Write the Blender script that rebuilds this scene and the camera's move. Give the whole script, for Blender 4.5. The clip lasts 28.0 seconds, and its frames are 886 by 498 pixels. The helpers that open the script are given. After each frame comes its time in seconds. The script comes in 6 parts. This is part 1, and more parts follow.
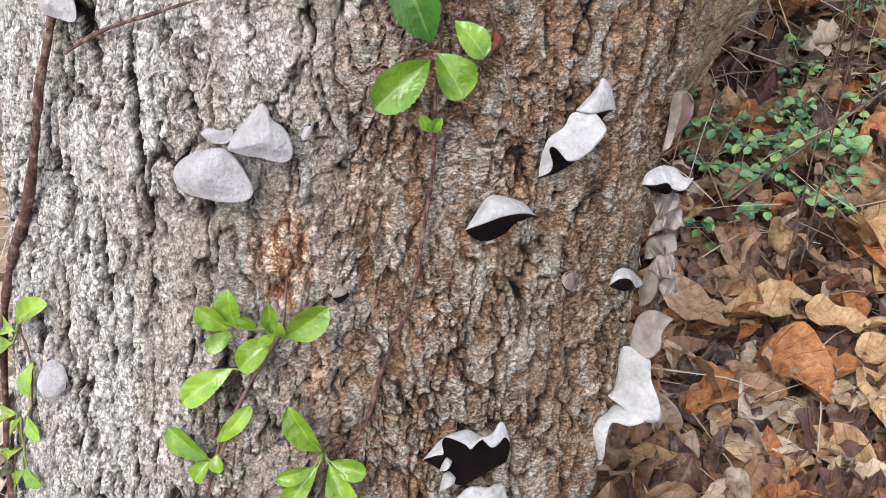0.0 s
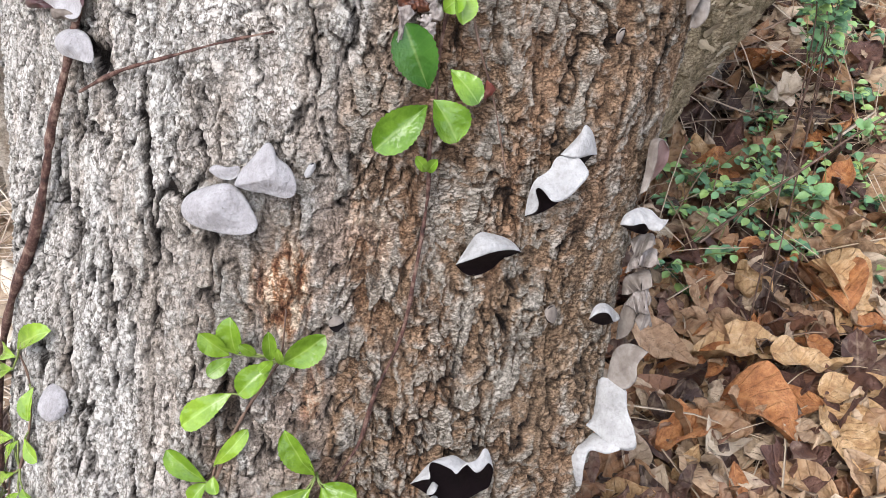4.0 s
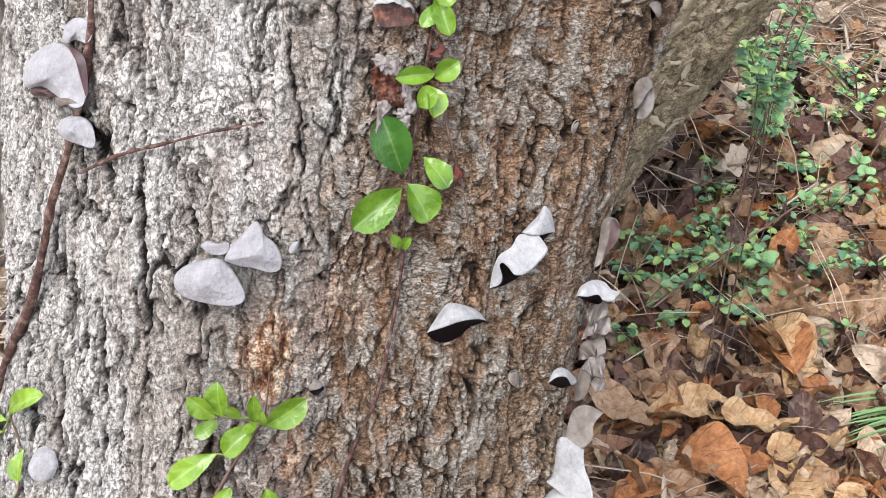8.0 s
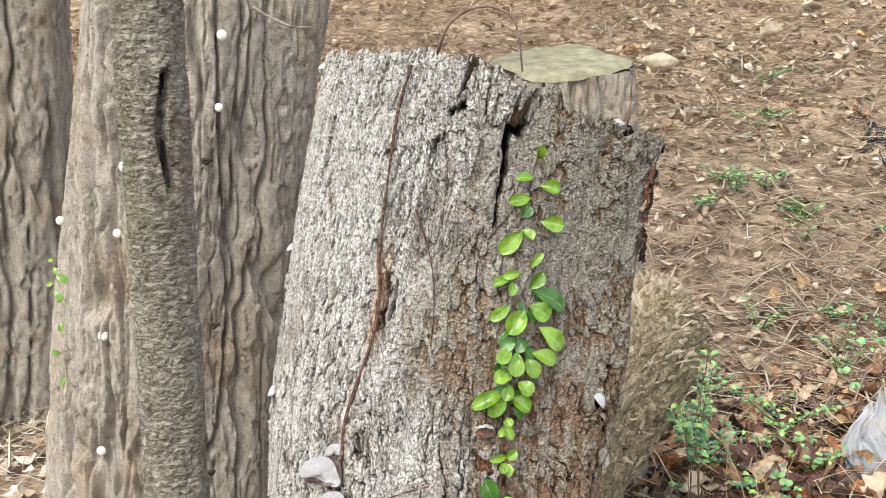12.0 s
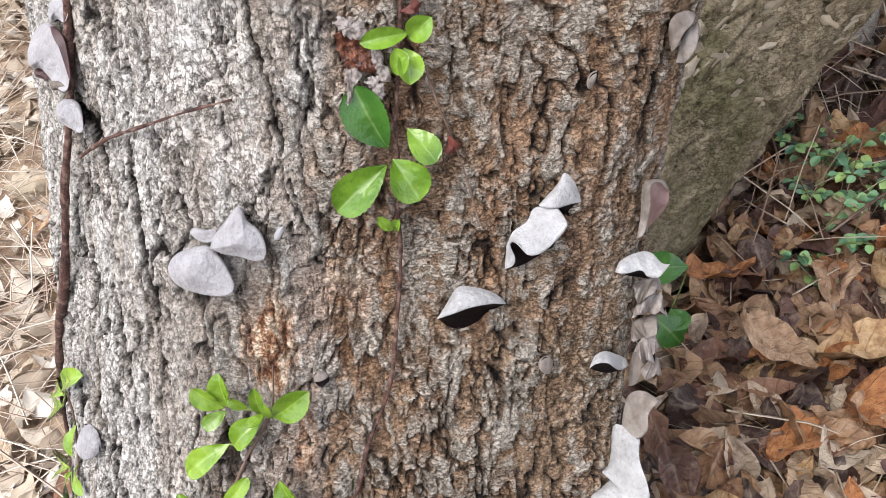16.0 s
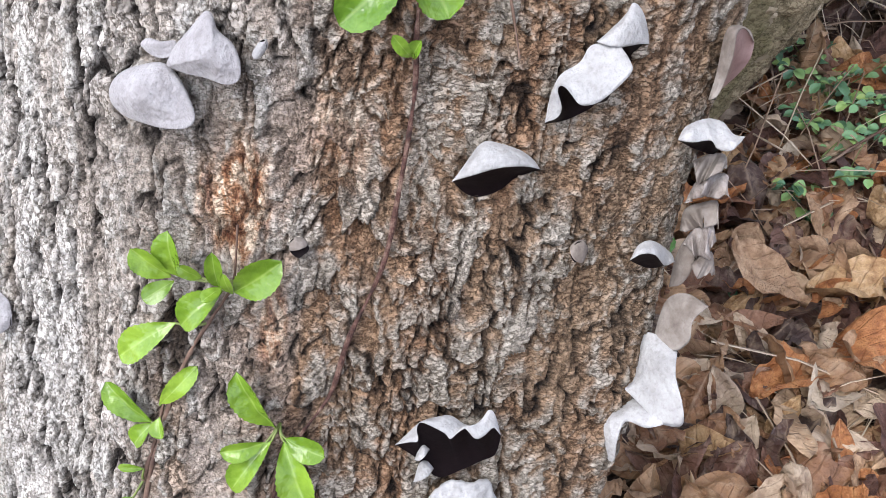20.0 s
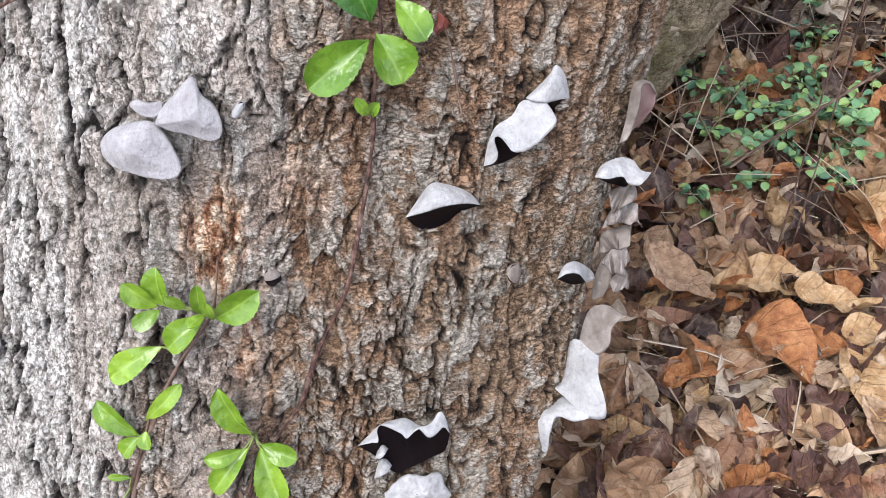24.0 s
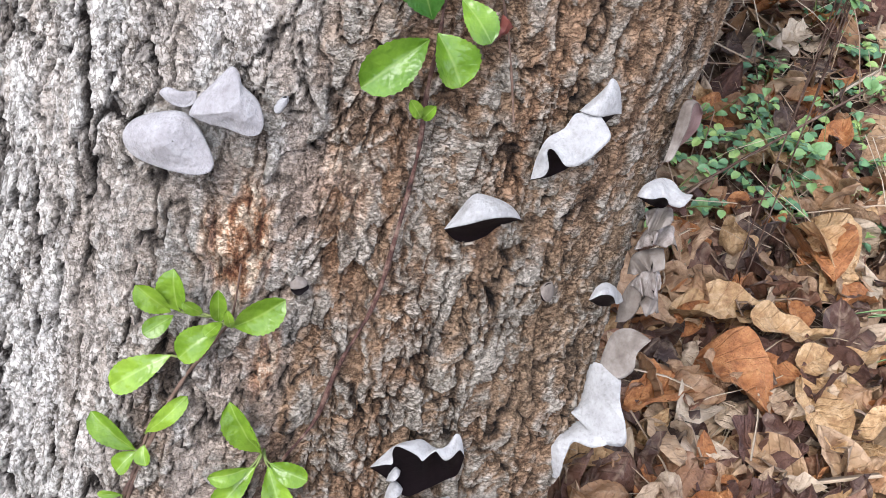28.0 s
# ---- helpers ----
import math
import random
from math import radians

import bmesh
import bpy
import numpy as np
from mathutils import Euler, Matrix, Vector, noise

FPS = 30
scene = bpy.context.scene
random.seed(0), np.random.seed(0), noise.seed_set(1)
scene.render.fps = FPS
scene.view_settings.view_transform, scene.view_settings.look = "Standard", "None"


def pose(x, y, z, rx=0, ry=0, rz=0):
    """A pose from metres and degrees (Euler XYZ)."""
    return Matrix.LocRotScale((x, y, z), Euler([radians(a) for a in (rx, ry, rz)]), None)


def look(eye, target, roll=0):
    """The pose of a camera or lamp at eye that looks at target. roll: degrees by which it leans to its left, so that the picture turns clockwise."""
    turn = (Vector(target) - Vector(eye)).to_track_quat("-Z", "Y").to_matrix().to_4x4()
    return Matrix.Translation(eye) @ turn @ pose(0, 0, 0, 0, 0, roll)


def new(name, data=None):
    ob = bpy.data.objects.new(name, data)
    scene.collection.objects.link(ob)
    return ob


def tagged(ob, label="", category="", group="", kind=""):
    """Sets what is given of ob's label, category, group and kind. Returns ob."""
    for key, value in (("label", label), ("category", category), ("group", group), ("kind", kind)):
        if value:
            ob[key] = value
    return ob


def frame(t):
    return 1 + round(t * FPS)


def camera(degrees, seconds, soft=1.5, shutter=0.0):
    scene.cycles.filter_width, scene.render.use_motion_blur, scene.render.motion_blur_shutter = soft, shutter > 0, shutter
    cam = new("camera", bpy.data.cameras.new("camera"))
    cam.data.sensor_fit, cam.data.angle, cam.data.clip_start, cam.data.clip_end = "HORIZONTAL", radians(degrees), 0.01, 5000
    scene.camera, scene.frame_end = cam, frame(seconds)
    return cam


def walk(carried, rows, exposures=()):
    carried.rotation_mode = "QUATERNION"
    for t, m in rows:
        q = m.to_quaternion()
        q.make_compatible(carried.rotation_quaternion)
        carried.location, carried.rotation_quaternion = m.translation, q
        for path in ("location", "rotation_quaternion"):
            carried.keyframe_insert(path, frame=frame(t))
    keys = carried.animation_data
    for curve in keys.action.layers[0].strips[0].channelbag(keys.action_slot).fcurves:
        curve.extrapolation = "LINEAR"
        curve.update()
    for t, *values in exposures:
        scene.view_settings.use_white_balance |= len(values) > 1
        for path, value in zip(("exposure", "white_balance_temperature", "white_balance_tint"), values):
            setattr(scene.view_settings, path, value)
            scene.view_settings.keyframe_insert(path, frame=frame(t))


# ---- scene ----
cam = camera(48.7, 28.0, soft=0.7)
PATH = [
    (0, (0.059, -0.011, 0.75), (-0.111, 1.589, -0.438), -1.3),
    (0.5, (0.062, -0.011, 0.751), (-0.105, 1.59, -0.436), -1.4),
    (1, (0.061, -0.014, 0.754), (-0.088, 1.595, -0.424), -1.0),
    (1.5, (0.063, -0.02, 0.758), (-0.073, 1.601, -0.404), -0.7),
    (2, (0.055, -0.033, 0.766), (-0.066, 1.601, -0.38), -0.1),
    (2.5, (0.05, -0.038, 0.766), (-0.065, 1.603, -0.372), 0.5),
    (4.5, (0.047, -0.047, 0.771), (-0.053, 1.608, -0.347), 1.2),
    (5, (0.049, -0.049, 0.774), (-0.037, 1.608, -0.343), 1.5),
    (5.5, (0.055, -0.05, 0.776), (-0.023, 1.605, -0.343), 1.3),
    (6, (0.06, -0.048, 0.777), (-0.015, 1.606, -0.345), 1.0),
    (6.5, (0.06, -0.062, 0.787), (-0.008, 1.613, -0.303), 0.9),
    (7, (0.047, -0.077, 0.798), (-0.009, 1.628, -0.247), 1.5),
    (7.5, (0.046, -0.096, 0.811), (0.003, 1.626, -0.205), 2.0),
    (8, (0.041, -0.091, 0.806), (0.009, 1.633, -0.207), 2.4),
    (8.5, (0.021, -0.1, 0.811), (0.003, 1.636, -0.183), 3.0),
    (9, (0.002, -0.133, 0.84), (0.019, 1.652, -0.062), 3.3),
    (9.5, (-0.023, -0.304, 0.932), (0.059, 1.555, 0.2), 2.9),
    (10, (-0.017, -0.569, 0.998), (0.158, 1.343, 0.437), 2.6),
    (10.5, (-0.03, -0.763, 1.029), (0.201, 1.178, 0.607), 1.5),
    (11, (-0.052, -0.829, 1.095), (0.148, 1.134, 0.773), 1.0),
    (11.5, (-0.078, -0.808, 1.127), (-0.037, 1.161, 0.781), 0.0),
    (13.5, (0.159, -0.656, 1.127), (0.131, 1.276, 0.611), -5.4),
    (14, (0.177, -0.516, 1.058), (0.09, 1.371, 0.4), -6.4),
    (14.5, (0.202, -0.315, 0.946), (0.01, 1.481, 0.086), -8.1),
    (15, (0.185, -0.164, 0.841), (-0.096, 1.525, -0.193), -7.7),
    (15.5, (0.141, -0.066, 0.791), (-0.221, 1.547, -0.334), -6.9),
    (16, (0.175, 0.019, 0.802), (-0.312, 1.571, -0.362), -8.3),
    (16.5, (0.167, 0.05, 0.807), (-0.451, 1.504, -0.419), -9.2),
    (17, (0.18, 0.067, 0.829), (-0.379, 1.51, -0.437), -6.8),
    (17.5, (0.165, 0.011, 0.817), (-0.151, 1.535, -0.44), -2.0),
    (18, (0.052, -0.088, 0.839), (-0.055, 1.492, -0.382), 0.7),
    (18.5, (0.075, -0.07, 0.798), (-0.085, 1.467, -0.472), -0.5),
    (19, (0.126, 0.005, 0.739), (-0.192, 1.542, -0.5), -1.4),
    (19.5, (0.122, 0.054, 0.703), (-0.266, 1.516, -0.606), -2.0),
    (20, (0.109, 0.086, 0.694), (-0.249, 1.577, -0.59), -1.6),
    (20.5, (0.099, 0.058, 0.708), (-0.209, 1.591, -0.539), -0.4),
    (21, (0.109, 0.063, 0.711), (-0.134, 1.61, -0.532), 0.3),
    (21.5, (0.109, 0.061, 0.708), (-0.119, 1.618, -0.526), 0.7),
    (23.5, (0.091, 0.081, 0.733), (-0.124, 1.556, -0.599), 0.6),
    (24, (0.1, 0.033, 0.759), (-0.093, 1.549, -0.531), 0.8),
    (24.5, (0.093, 0.054, 0.756), (-0.026, 1.599, -0.509), 3.3),
    (25, (0.067, 0.036, 0.755), (-0.057, 1.591, -0.497), 4.3),
    (25.5, (0.066, 0.023, 0.756), (-0.038, 1.609, -0.457), 5.5),
    (26, (0.062, 0.016, 0.757), (-0.025, 1.61, -0.447), 6.2),
    (26.5, (0.065, 0.015, 0.753), (-0.029, 1.588, -0.479), 6.2),
    (27, (0.061, 0.017, 0.747), (-0.045, 1.571, -0.508), 5.9),
    (27.5, (0.068, 0.025, 0.749), (-0.016, 1.575, -0.512), 5.8),
    (28, (0.027, 0.047, 0.737), (0.009, 1.6, -0.523), 7.7),
]
# seconds, stops, white balance
LIGHT = [(0.0, 1.52, 6650, 10), (8.0, 1.55, 6550, 10), (9.3, 1.61, 6650, 8), (10.0, 1.59, 6850, 5), (11.5, 1.57, 6950, 4),
         (14.0, 1.46, 7050, 6), (15.0, 1.5, 7050, 10), (16.5, 1.54, 6500, 10), (20.0, 1.6, 6400, 11), (28.0, 1.6, 6350, 11)]
walk(cam, [(t, look(eye, target, roll)) for t, eye, target, roll in PATH], LIGHT)

# ---- light ----
world = bpy.data.worlds.new("sky")
world.use_nodes = True
scene.world = world
wn = world.node_tree.nodes
sky = wn.new("ShaderNodeTexSky")
sky.sky_type, sky.sun_disc = "NISHITA", False
sky.sun_elevation, sky.sun_rotation = radians(53), radians(210)
haze = wn.new("ShaderNodeHueSaturation")
haze.inputs["Saturation"].default_value = 0.35
tone = wn.new("ShaderNodeMix")
tone.data_type, tone.blend_type = "RGBA", "MULTIPLY"
tone.inputs[0].default_value = 1.0
tone.inputs[7].default_value = (0.97, 0.98, 1.06, 1)
world.node_tree.links.new(sky.outputs[0], haze.inputs["Color"])
world.node_tree.links.new(haze.outputs[0], tone.inputs[6])
world.node_tree.links.new(tone.outputs[2], wn["Background"].inputs[0])
wn["Background"].inputs[1].default_value = 0.14
sun = new("sun", bpy.data.lights.new("sun", "SUN"))
sun.data.energy, sun.data.angle, sun.data.color = 1.4, radians(42), (1.0, 0.965, 0.92)
sun.matrix_world = look((-1.5, -2.2, 4.2), (0, 0.4, 0.2))


# ---- number fields ----
def lattice(ix, iy, seed):
    h = (ix.astype(np.int64) * 374761393 + iy.astype(np.int64) * 668265263 + seed * 974634777) & 0xFFFFFFFF
    h = ((h ^ (h >> 13)) * 1274126177) & 0xFFFFFFFF
    h = ((h ^ (h >> 16)) * 1103515245) & 0xFFFFFFFF
    return ((h ^ (h >> 15)) & 0xFFFFFF) / float(0xFFFFFF)


def field(x, y, seed=0):
    """Smooth noise from -1 to 1."""
    x, y = np.asarray(x, float), np.asarray(y, float)
    ix, iy = np.floor(x), np.floor(y)
    fx, fy = x - ix, y - iy
    fx, fy = fx * fx * (3 - 2 * fx), fy * fy * (3 - 2 * fy)
    a, b = lattice(ix, iy, seed), lattice(ix + 1, iy, seed)
    c, d = lattice(ix, iy + 1, seed), lattice(ix + 1, iy + 1, seed)
    return 2 * (a + (b - a) * fx + (c - a) * fy + (a - b - c + d) * fx * fy) - 1


def layered(x, y, seed=0, n=4):
    return sum(field(x * 2 ** i, y * 2 ** i, seed + i) * 0.5 ** i for i in range(n)) / 1.6


def cells(x, y, seed=0):
    """Distance to the nearest cell border (0 at it), and a number for the cell."""
    ix, iy = np.floor(x), np.floor(y)
    f1, f2, who = np.full(x.shape, 9.0), np.full(x.shape, 9.0), np.zeros(x.shape)
    for dx in (-1, 0, 1):
        for dy in (-1, 0, 1):
            px, py = ix + dx, iy + dy
            d = np.hypot(px + lattice(px, py, seed) - x, py + lattice(px, py, seed + 7) - y)
            near = d < f1
            f2 = np.where(near, f1, np.minimum(f2, d))
            who = np.where(near, lattice(px, py, seed + 13), who)
            f1 = np.where(near, d, f1)
    return f2 - f1, who


def ease(a, b, x):
    x = np.clip((x - a) / (b - a), 0, 1)
    return x * x * (3 - 2 * x)


# ---- materials ----
class Nodes:
    def __init__(self, name):
        self.m = bpy.data.materials.new(name)
        self.m.use_nodes = True
        self.t = self.m.node_tree
        self.bsdf = self.t.nodes["Principled BSDF"]

    def add(self, kind, **values):
        n = self.t.nodes.new(kind)
        for k, v in values.items():
            if k == "ramp":
                while len(n.color_ramp.elements) < len(v):
                    n.color_ramp.elements.new(0.5)
                for e, (p, c) in zip(n.color_ramp.elements, v):
                    e.position, e.color = p, (*c, 1) if not isinstance(c, float) else (c, c, c, 1)
            elif k in n.inputs:
                n.inputs[k].default_value = v
        return n

    def link(self, a, b):
        self.t.links.new(a, b)

    def noise(self, scale, detail=5.0, rough=0.6, coords=None, stretch=None):
        n = self.add("ShaderNodeTexNoise", Scale=scale, Detail=detail, Roughness=rough)
        c = coords or self.coords()
        if stretch:
            mp = self.add("ShaderNodeMapping", Scale=stretch)
            self.link(c, mp.inputs["Vector"])
            c = mp.outputs[0]
        self.link(c, n.inputs["Vector"])
        return n.outputs["Fac"]

    def coords(self):
        return self.add("ShaderNodeTexCoord").outputs["Object"]

    def ramp(self, fac, stops):
        r = self.add("ShaderNodeValToRGB", ramp=stops)
        self.link(fac, r.inputs["Fac"])
        return r.outputs["Color"]

    def mix(self, fac, a, b, blend="MIX"):
        n = self.t.nodes.new("ShaderNodeMix")
        n.data_type, n.blend_type = "RGBA", blend
        for sock, v in ((n.inputs[0], fac), (n.inputs[6], a), (n.inputs[7], b)):
            if isinstance(v, (int, float)):
                sock.default_value = v
            elif isinstance(v, tuple):
                sock.default_value = (*v, 1)
            else:
                self.link(v, sock)
        return n.outputs[2]

    def bump(self, height, strength=0.5, distance=0.002, before=None):
        b = self.add("ShaderNodeBump", Strength=strength, Distance=distance)
        self.link(height, b.inputs["Height"])
        if before:
            self.link(before, b.inputs["Normal"])
        return b.outputs["Normal"]

    def done(self, colour, rough=0.8, normal=None, **values):
        if isinstance(colour, tuple):
            self.bsdf.inputs["Base Color"].default_value = (*colour, 1)
        else:
            self.link(colour, self.bsdf.inputs["Base Color"])
        if isinstance(rough, float):
            self.bsdf.inputs["Roughness"].default_value = rough
        else:
            self.link(rough, self.bsdf.inputs["Roughness"])
        if normal:
            self.link(normal, self.bsdf.inputs["Normal"])
        for k, v in values.items():
            self.bsdf.inputs[k.replace("_", " ")].default_value = v
        return self.m


def bark_material(name, light, mid, brown, orange, lichen=0.5, scale=1.0, layers=False, worm=False, ink=0.66):
    n = Nodes(name)
    n.bsdf.inputs["Specular IOR Level"].default_value = 0.2
    fine = n.noise(330 * scale, 4.0, 0.7)
    grain = n.noise(80 * scale, 7.0, 0.75, stretch=(1, 1, 0.5))
    broad = n.noise(9 * scale, 4.0, 0.6, stretch=(1, 1, 0.5))
    patch = n.noise(5.5 * scale, 5.0, 0.6)
    wrinkle = n.noise(260 * scale, 4.0, 0.65, stretch=(0.5, 0.5, 1.5))
    body = n.ramp(grain, [(0.32, brown), (0.42, mid), (0.6, light)])
    if layers:
        layer = {}
        for key in ("warm", "pale", "raw", "fissure", "plate", "proud"):
            a = n.t.nodes.new("ShaderNodeAttribute")
            a.attribute_name = key
            layer[key] = a.outputs["Fac"]
        body = n.mix(n.ramp(layer["plate"], [(0.2, 0.0), (0.8, 0.7)]), body, n.ramp(fine, [(0.3, mid), (0.65, light)]))
        body = n.mix(n.ramp(layer["plate"], [(0.15, 0.45), (0.4, 0.0)]), body, n.mix(1.0, body, (0.62, 0.56, 0.5), "MULTIPLY"))
        body = n.mix(layer["warm"], body, n.mix(0.62, body, n.ramp(grain, [(0.34, (0.12, 0.06, 0.034)), (0.48, (0.31, 0.18, 0.108)), (0.62, (0.49, 0.36, 0.265))])))
        under = n.mix(1.0, body, (0.88, 0.72, 0.6), "MULTIPLY")
        outer = n.mix(0.55, body, n.ramp(grain, [(0.34, (0.2, 0.19, 0.165)), (0.46, (0.38, 0.36, 0.315)), (0.6, (0.55, 0.525, 0.47))]))
        body = n.mix(n.ramp(layer["proud"], [(0.3, 0.0), (0.62, 1.0)]), under, outer)
        body = n.mix(layer["pale"], body, n.mix(0.8, body, n.ramp(grain, [(0.3, (0.4, 0.388, 0.37)), (0.45, (0.63, 0.61, 0.575)), (0.62, (0.79, 0.775, 0.74))])))
        fibre = n.noise(150 * scale, 5.0, 0.65, stretch=(1, 1, 0.22))
        body = n.mix(layer["raw"], body, n.ramp(fibre, [(0.36, (0.16, 0.06, 0.03)), (0.46, (0.46, 0.25, 0.14)), (0.56, (0.8, 0.63, 0.47))]))
        # near-black in fissures and open cracks: their shade is painted into the colour
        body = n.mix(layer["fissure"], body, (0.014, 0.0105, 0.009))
        tint = body
    else:
        warm = n.mix(n.ramp(broad, [(0.5, 0.0), (0.64, 1.0)]), body, n.mix(0.55, body, orange))
        tint = n.mix(n.ramp(patch, [(0.55 - 0.2 * lichen, 0.0), (0.75 - 0.2 * lichen, 0.75)]), warm, n.mix(0.5, body, light))
    speck = n.mix(n.ramp(fine, [(0.33, 0.35 if layers else 0.5), (0.43, 0.0)]), tint, brown)
    # thin dark lines between the wrinkles of the outer bark, crease shade put into the colour
    some = n.noise(24 * scale, 3.0, 0.6)
    lines = [(0.42, 0.0), (0.475, 1.0), (0.505, 1.0), (0.56, 0.0)]
    scrawl = n.ramp(n.noise(300 * scale, 3.0, 0.55, stretch=(0.75, 0.75, 1.35)), lines)
    if layers:
        upright = n.ramp(n.noise(270 * scale, 3.0, 0.55, stretch=(1.0, 1.0, 0.5)), [(0.43, 0.0), (0.47, 1.0), (0.5, 1.0), (0.53, 0.0)])
        scrawl = n.mix(n.ramp(layer["pale"], [(0.25, 0.0), (0.75, 1.0)]), scrawl, upright)
    if worm:
        scrawl = n.ramp(n.noise(190, 3.0, 0.6, stretch=(0.32, 0.32, 1.2)), [(0.36, 0.0), (0.45, 1.0), (0.5, 1.0), (0.57, 0.0)])
    hair = n.mix(1.0, scrawl, n.ramp(some, [(0.36, 0.5), (0.6, 1.0)]), "MULTIPLY")
    speck = n.mix(hair, speck, n.mix(1.0, speck, (ink, ink - 0.03, ink - 0.055), "MULTIPLY"))
    speck = n.mix(n.ramp(wrinkle, [(0.36, 0.6), (0.44, 0.0)]), speck, n.mix(1.0, speck, (0.4, 0.36, 0.33), "MULTIPLY"))
    nrm = n.bump(grain, 0.5, 0.004)
    nrm = n.bump(wrinkle, 0.9, 0.0045, nrm)
    nrm = n.bump(n.ramp(scrawl, [(0.0, 1.0), (1.0, 0.0)]), 0.9 if layers or worm else 0.4, 0.0028, nrm)
    nrm = n.bump(n.noise(600 * scale, 3.0, 0.7), 0.7, 0.0014, nrm)
    return n.done(speck, 0.9, nrm)


MAT = {}
MAT["bark"] = bark_material("grey_bark", (0.5, 0.435, 0.35), (0.315, 0.263, 0.202), (0.048, 0.038, 0.03), (0.36, 0.19, 0.09), layers=True, ink=0.46)
MAT["bark_far"] = bark_material("furrowed_bark", (0.46, 0.415, 0.36), (0.31, 0.27, 0.225), (0.12, 0.1, 0.08), (0.32, 0.23, 0.15), 0.4, 0.7)
MAT["bark_log"] = bark_material("mossy_bark", (0.4, 0.325, 0.22), (0.2, 0.163, 0.1), (0.05, 0.042, 0.026), (0.13, 0.125, 0.05), 0.25, 0.45, ink=0.5)
MAT["bark_thin"] = bark_material("sapling_bark", (0.44, 0.4, 0.335), (0.29, 0.26, 0.21), (0.11, 0.095, 0.072), (0.25, 0.24, 0.14), 0.5, 1.3, worm=True, ink=0.6)


def simple(name, stops, scale, rough=0.8, bump=0.4, depth=0.002, stretch=None, island=0.0, **values):
    """Noise between colours at two scales, with relief; island: how much the pieces of a joined mesh differ."""
    n = Nodes(name)
    fac = n.noise(scale, 5.0, 0.6, stretch=stretch)
    if island:
        geo = n.add("ShaderNodeNewGeometry")
        mx = n.add("ShaderNodeMix")
        mx.inputs[0].default_value = island
        n.link(fac, mx.inputs[2])
        n.link(geo.outputs["Random Per Island"], mx.inputs[3])
        fac2 = mx.outputs[0]
    else:
        fac2 = fac
    col = n.ramp(fac2, stops)
    spots = n.noise(scale * 5, 3.0, 0.6, stretch=stretch)
    col = n.mix(n.ramp(spots, [(0.3, 0.3), (0.5, 0.0)]), col, n.mix(1.0, col, (0.45, 0.4, 0.38), "MULTIPLY"))
    return n.done(col, rough, n.bump(n.noise(scale * 3, 4.0, 0.6, stretch=stretch), bump, depth), **values)


def soil_material():
    """Leaf mould, near black close by where shade between the leaves is put into the colour, paler up the open slope
    and to the left.
    """
    n = Nodes("leaf_mould")
    grit = n.noise(30, 6.0, 0.65)
    gap_shade = n.ramp(grit, [(0.3, (0.03, 0.019, 0.013)), (0.5, (0.095, 0.06, 0.04)), (0.7, (0.24, 0.165, 0.11))])
    dry = n.ramp(grit, [(0.3, (0.19, 0.125, 0.085)), (0.5, (0.4, 0.29, 0.2)), (0.7, (0.6, 0.48, 0.36))])
    split = n.t.nodes.new("ShaderNodeSeparateXYZ")
    n.link(n.coords(), split.inputs[0])
    k = n.add("ShaderNodeMath")
    k.operation = "MULTIPLY_ADD"
    n.link(split.outputs["Y"], k.inputs[0])
    k.inputs[1].default_value, k.inputs[2].default_value = 0.2, -0.1
    west = n.add("ShaderNodeMapRange")
    n.link(split.outputs["X"], west.inputs[0])
    for at, value in zip((1, 2, 3, 4), (-0.35, -0.7, 0.0, 0.45)):
        west.inputs[at].default_value = value
    both = n.add("ShaderNodeMath")
    n.link(k.outputs[0], both.inputs[0])
    n.link(west.outputs[0], both.inputs[1])
    w = n.mix(0.35, both.outputs[0], n.noise(3, 4.0, 0.6))
    col = n.mix(n.ramp(w, [(0.36, 0.0), (0.5, 1.0)]), gap_shade, dry)
    return n.done(col, 0.95, n.bump(n.noise(90, 5.0, 0.65), 0.8, 0.01))


MAT["soil"] = soil_material()
MAT["litter_far"] = simple("bleached_dry_leaves", [(0.1, (0.28, 0.19, 0.13)), (0.4, (0.39, 0.28, 0.19)), (0.7, (0.48, 0.37, 0.26)), (0.95, (0.64, 0.54, 0.43))], 14, 0.7, 0.5, 0.003, island=0.8)
MAT["needles"] = simple("dry_needles", [(0.2, (0.32, 0.215, 0.145)), (0.5, (0.52, 0.395, 0.275)), (0.8, (0.7, 0.59, 0.45))], 30, 0.7, 0.1, 0.001, island=0.85)
MAT["straw"] = simple("bleached_straw", [(0.2, (0.38, 0.28, 0.21)), (0.5, (0.58, 0.47, 0.37)), (0.8, (0.76, 0.67, 0.57))], 30, 0.7, 0.1, 0.001, island=0.85)
MAT["wood"] = simple("rotten_wood", [(0.3, (0.12, 0.075, 0.045)), (0.55, (0.28, 0.19, 0.12)), (0.75, (0.42, 0.33, 0.24))], 30, 0.9, 0.8, 0.005, stretch=(1, 1, 0.3))
MAT["cut"] = simple("weathered_cut", [(0.3, (0.15, 0.135, 0.085)), (0.55, (0.26, 0.24, 0.155)), (0.75, (0.37, 0.345, 0.25))], 24, 0.9, 0.5, 0.004)
MAT["flake"] = simple("loose_bark", [(0.2, (0.21, 0.172, 0.11)), (0.5, (0.35, 0.29, 0.205)), (0.8, (0.52, 0.45, 0.34))], 60, 0.9, 0.6, 0.002, island=0.5)
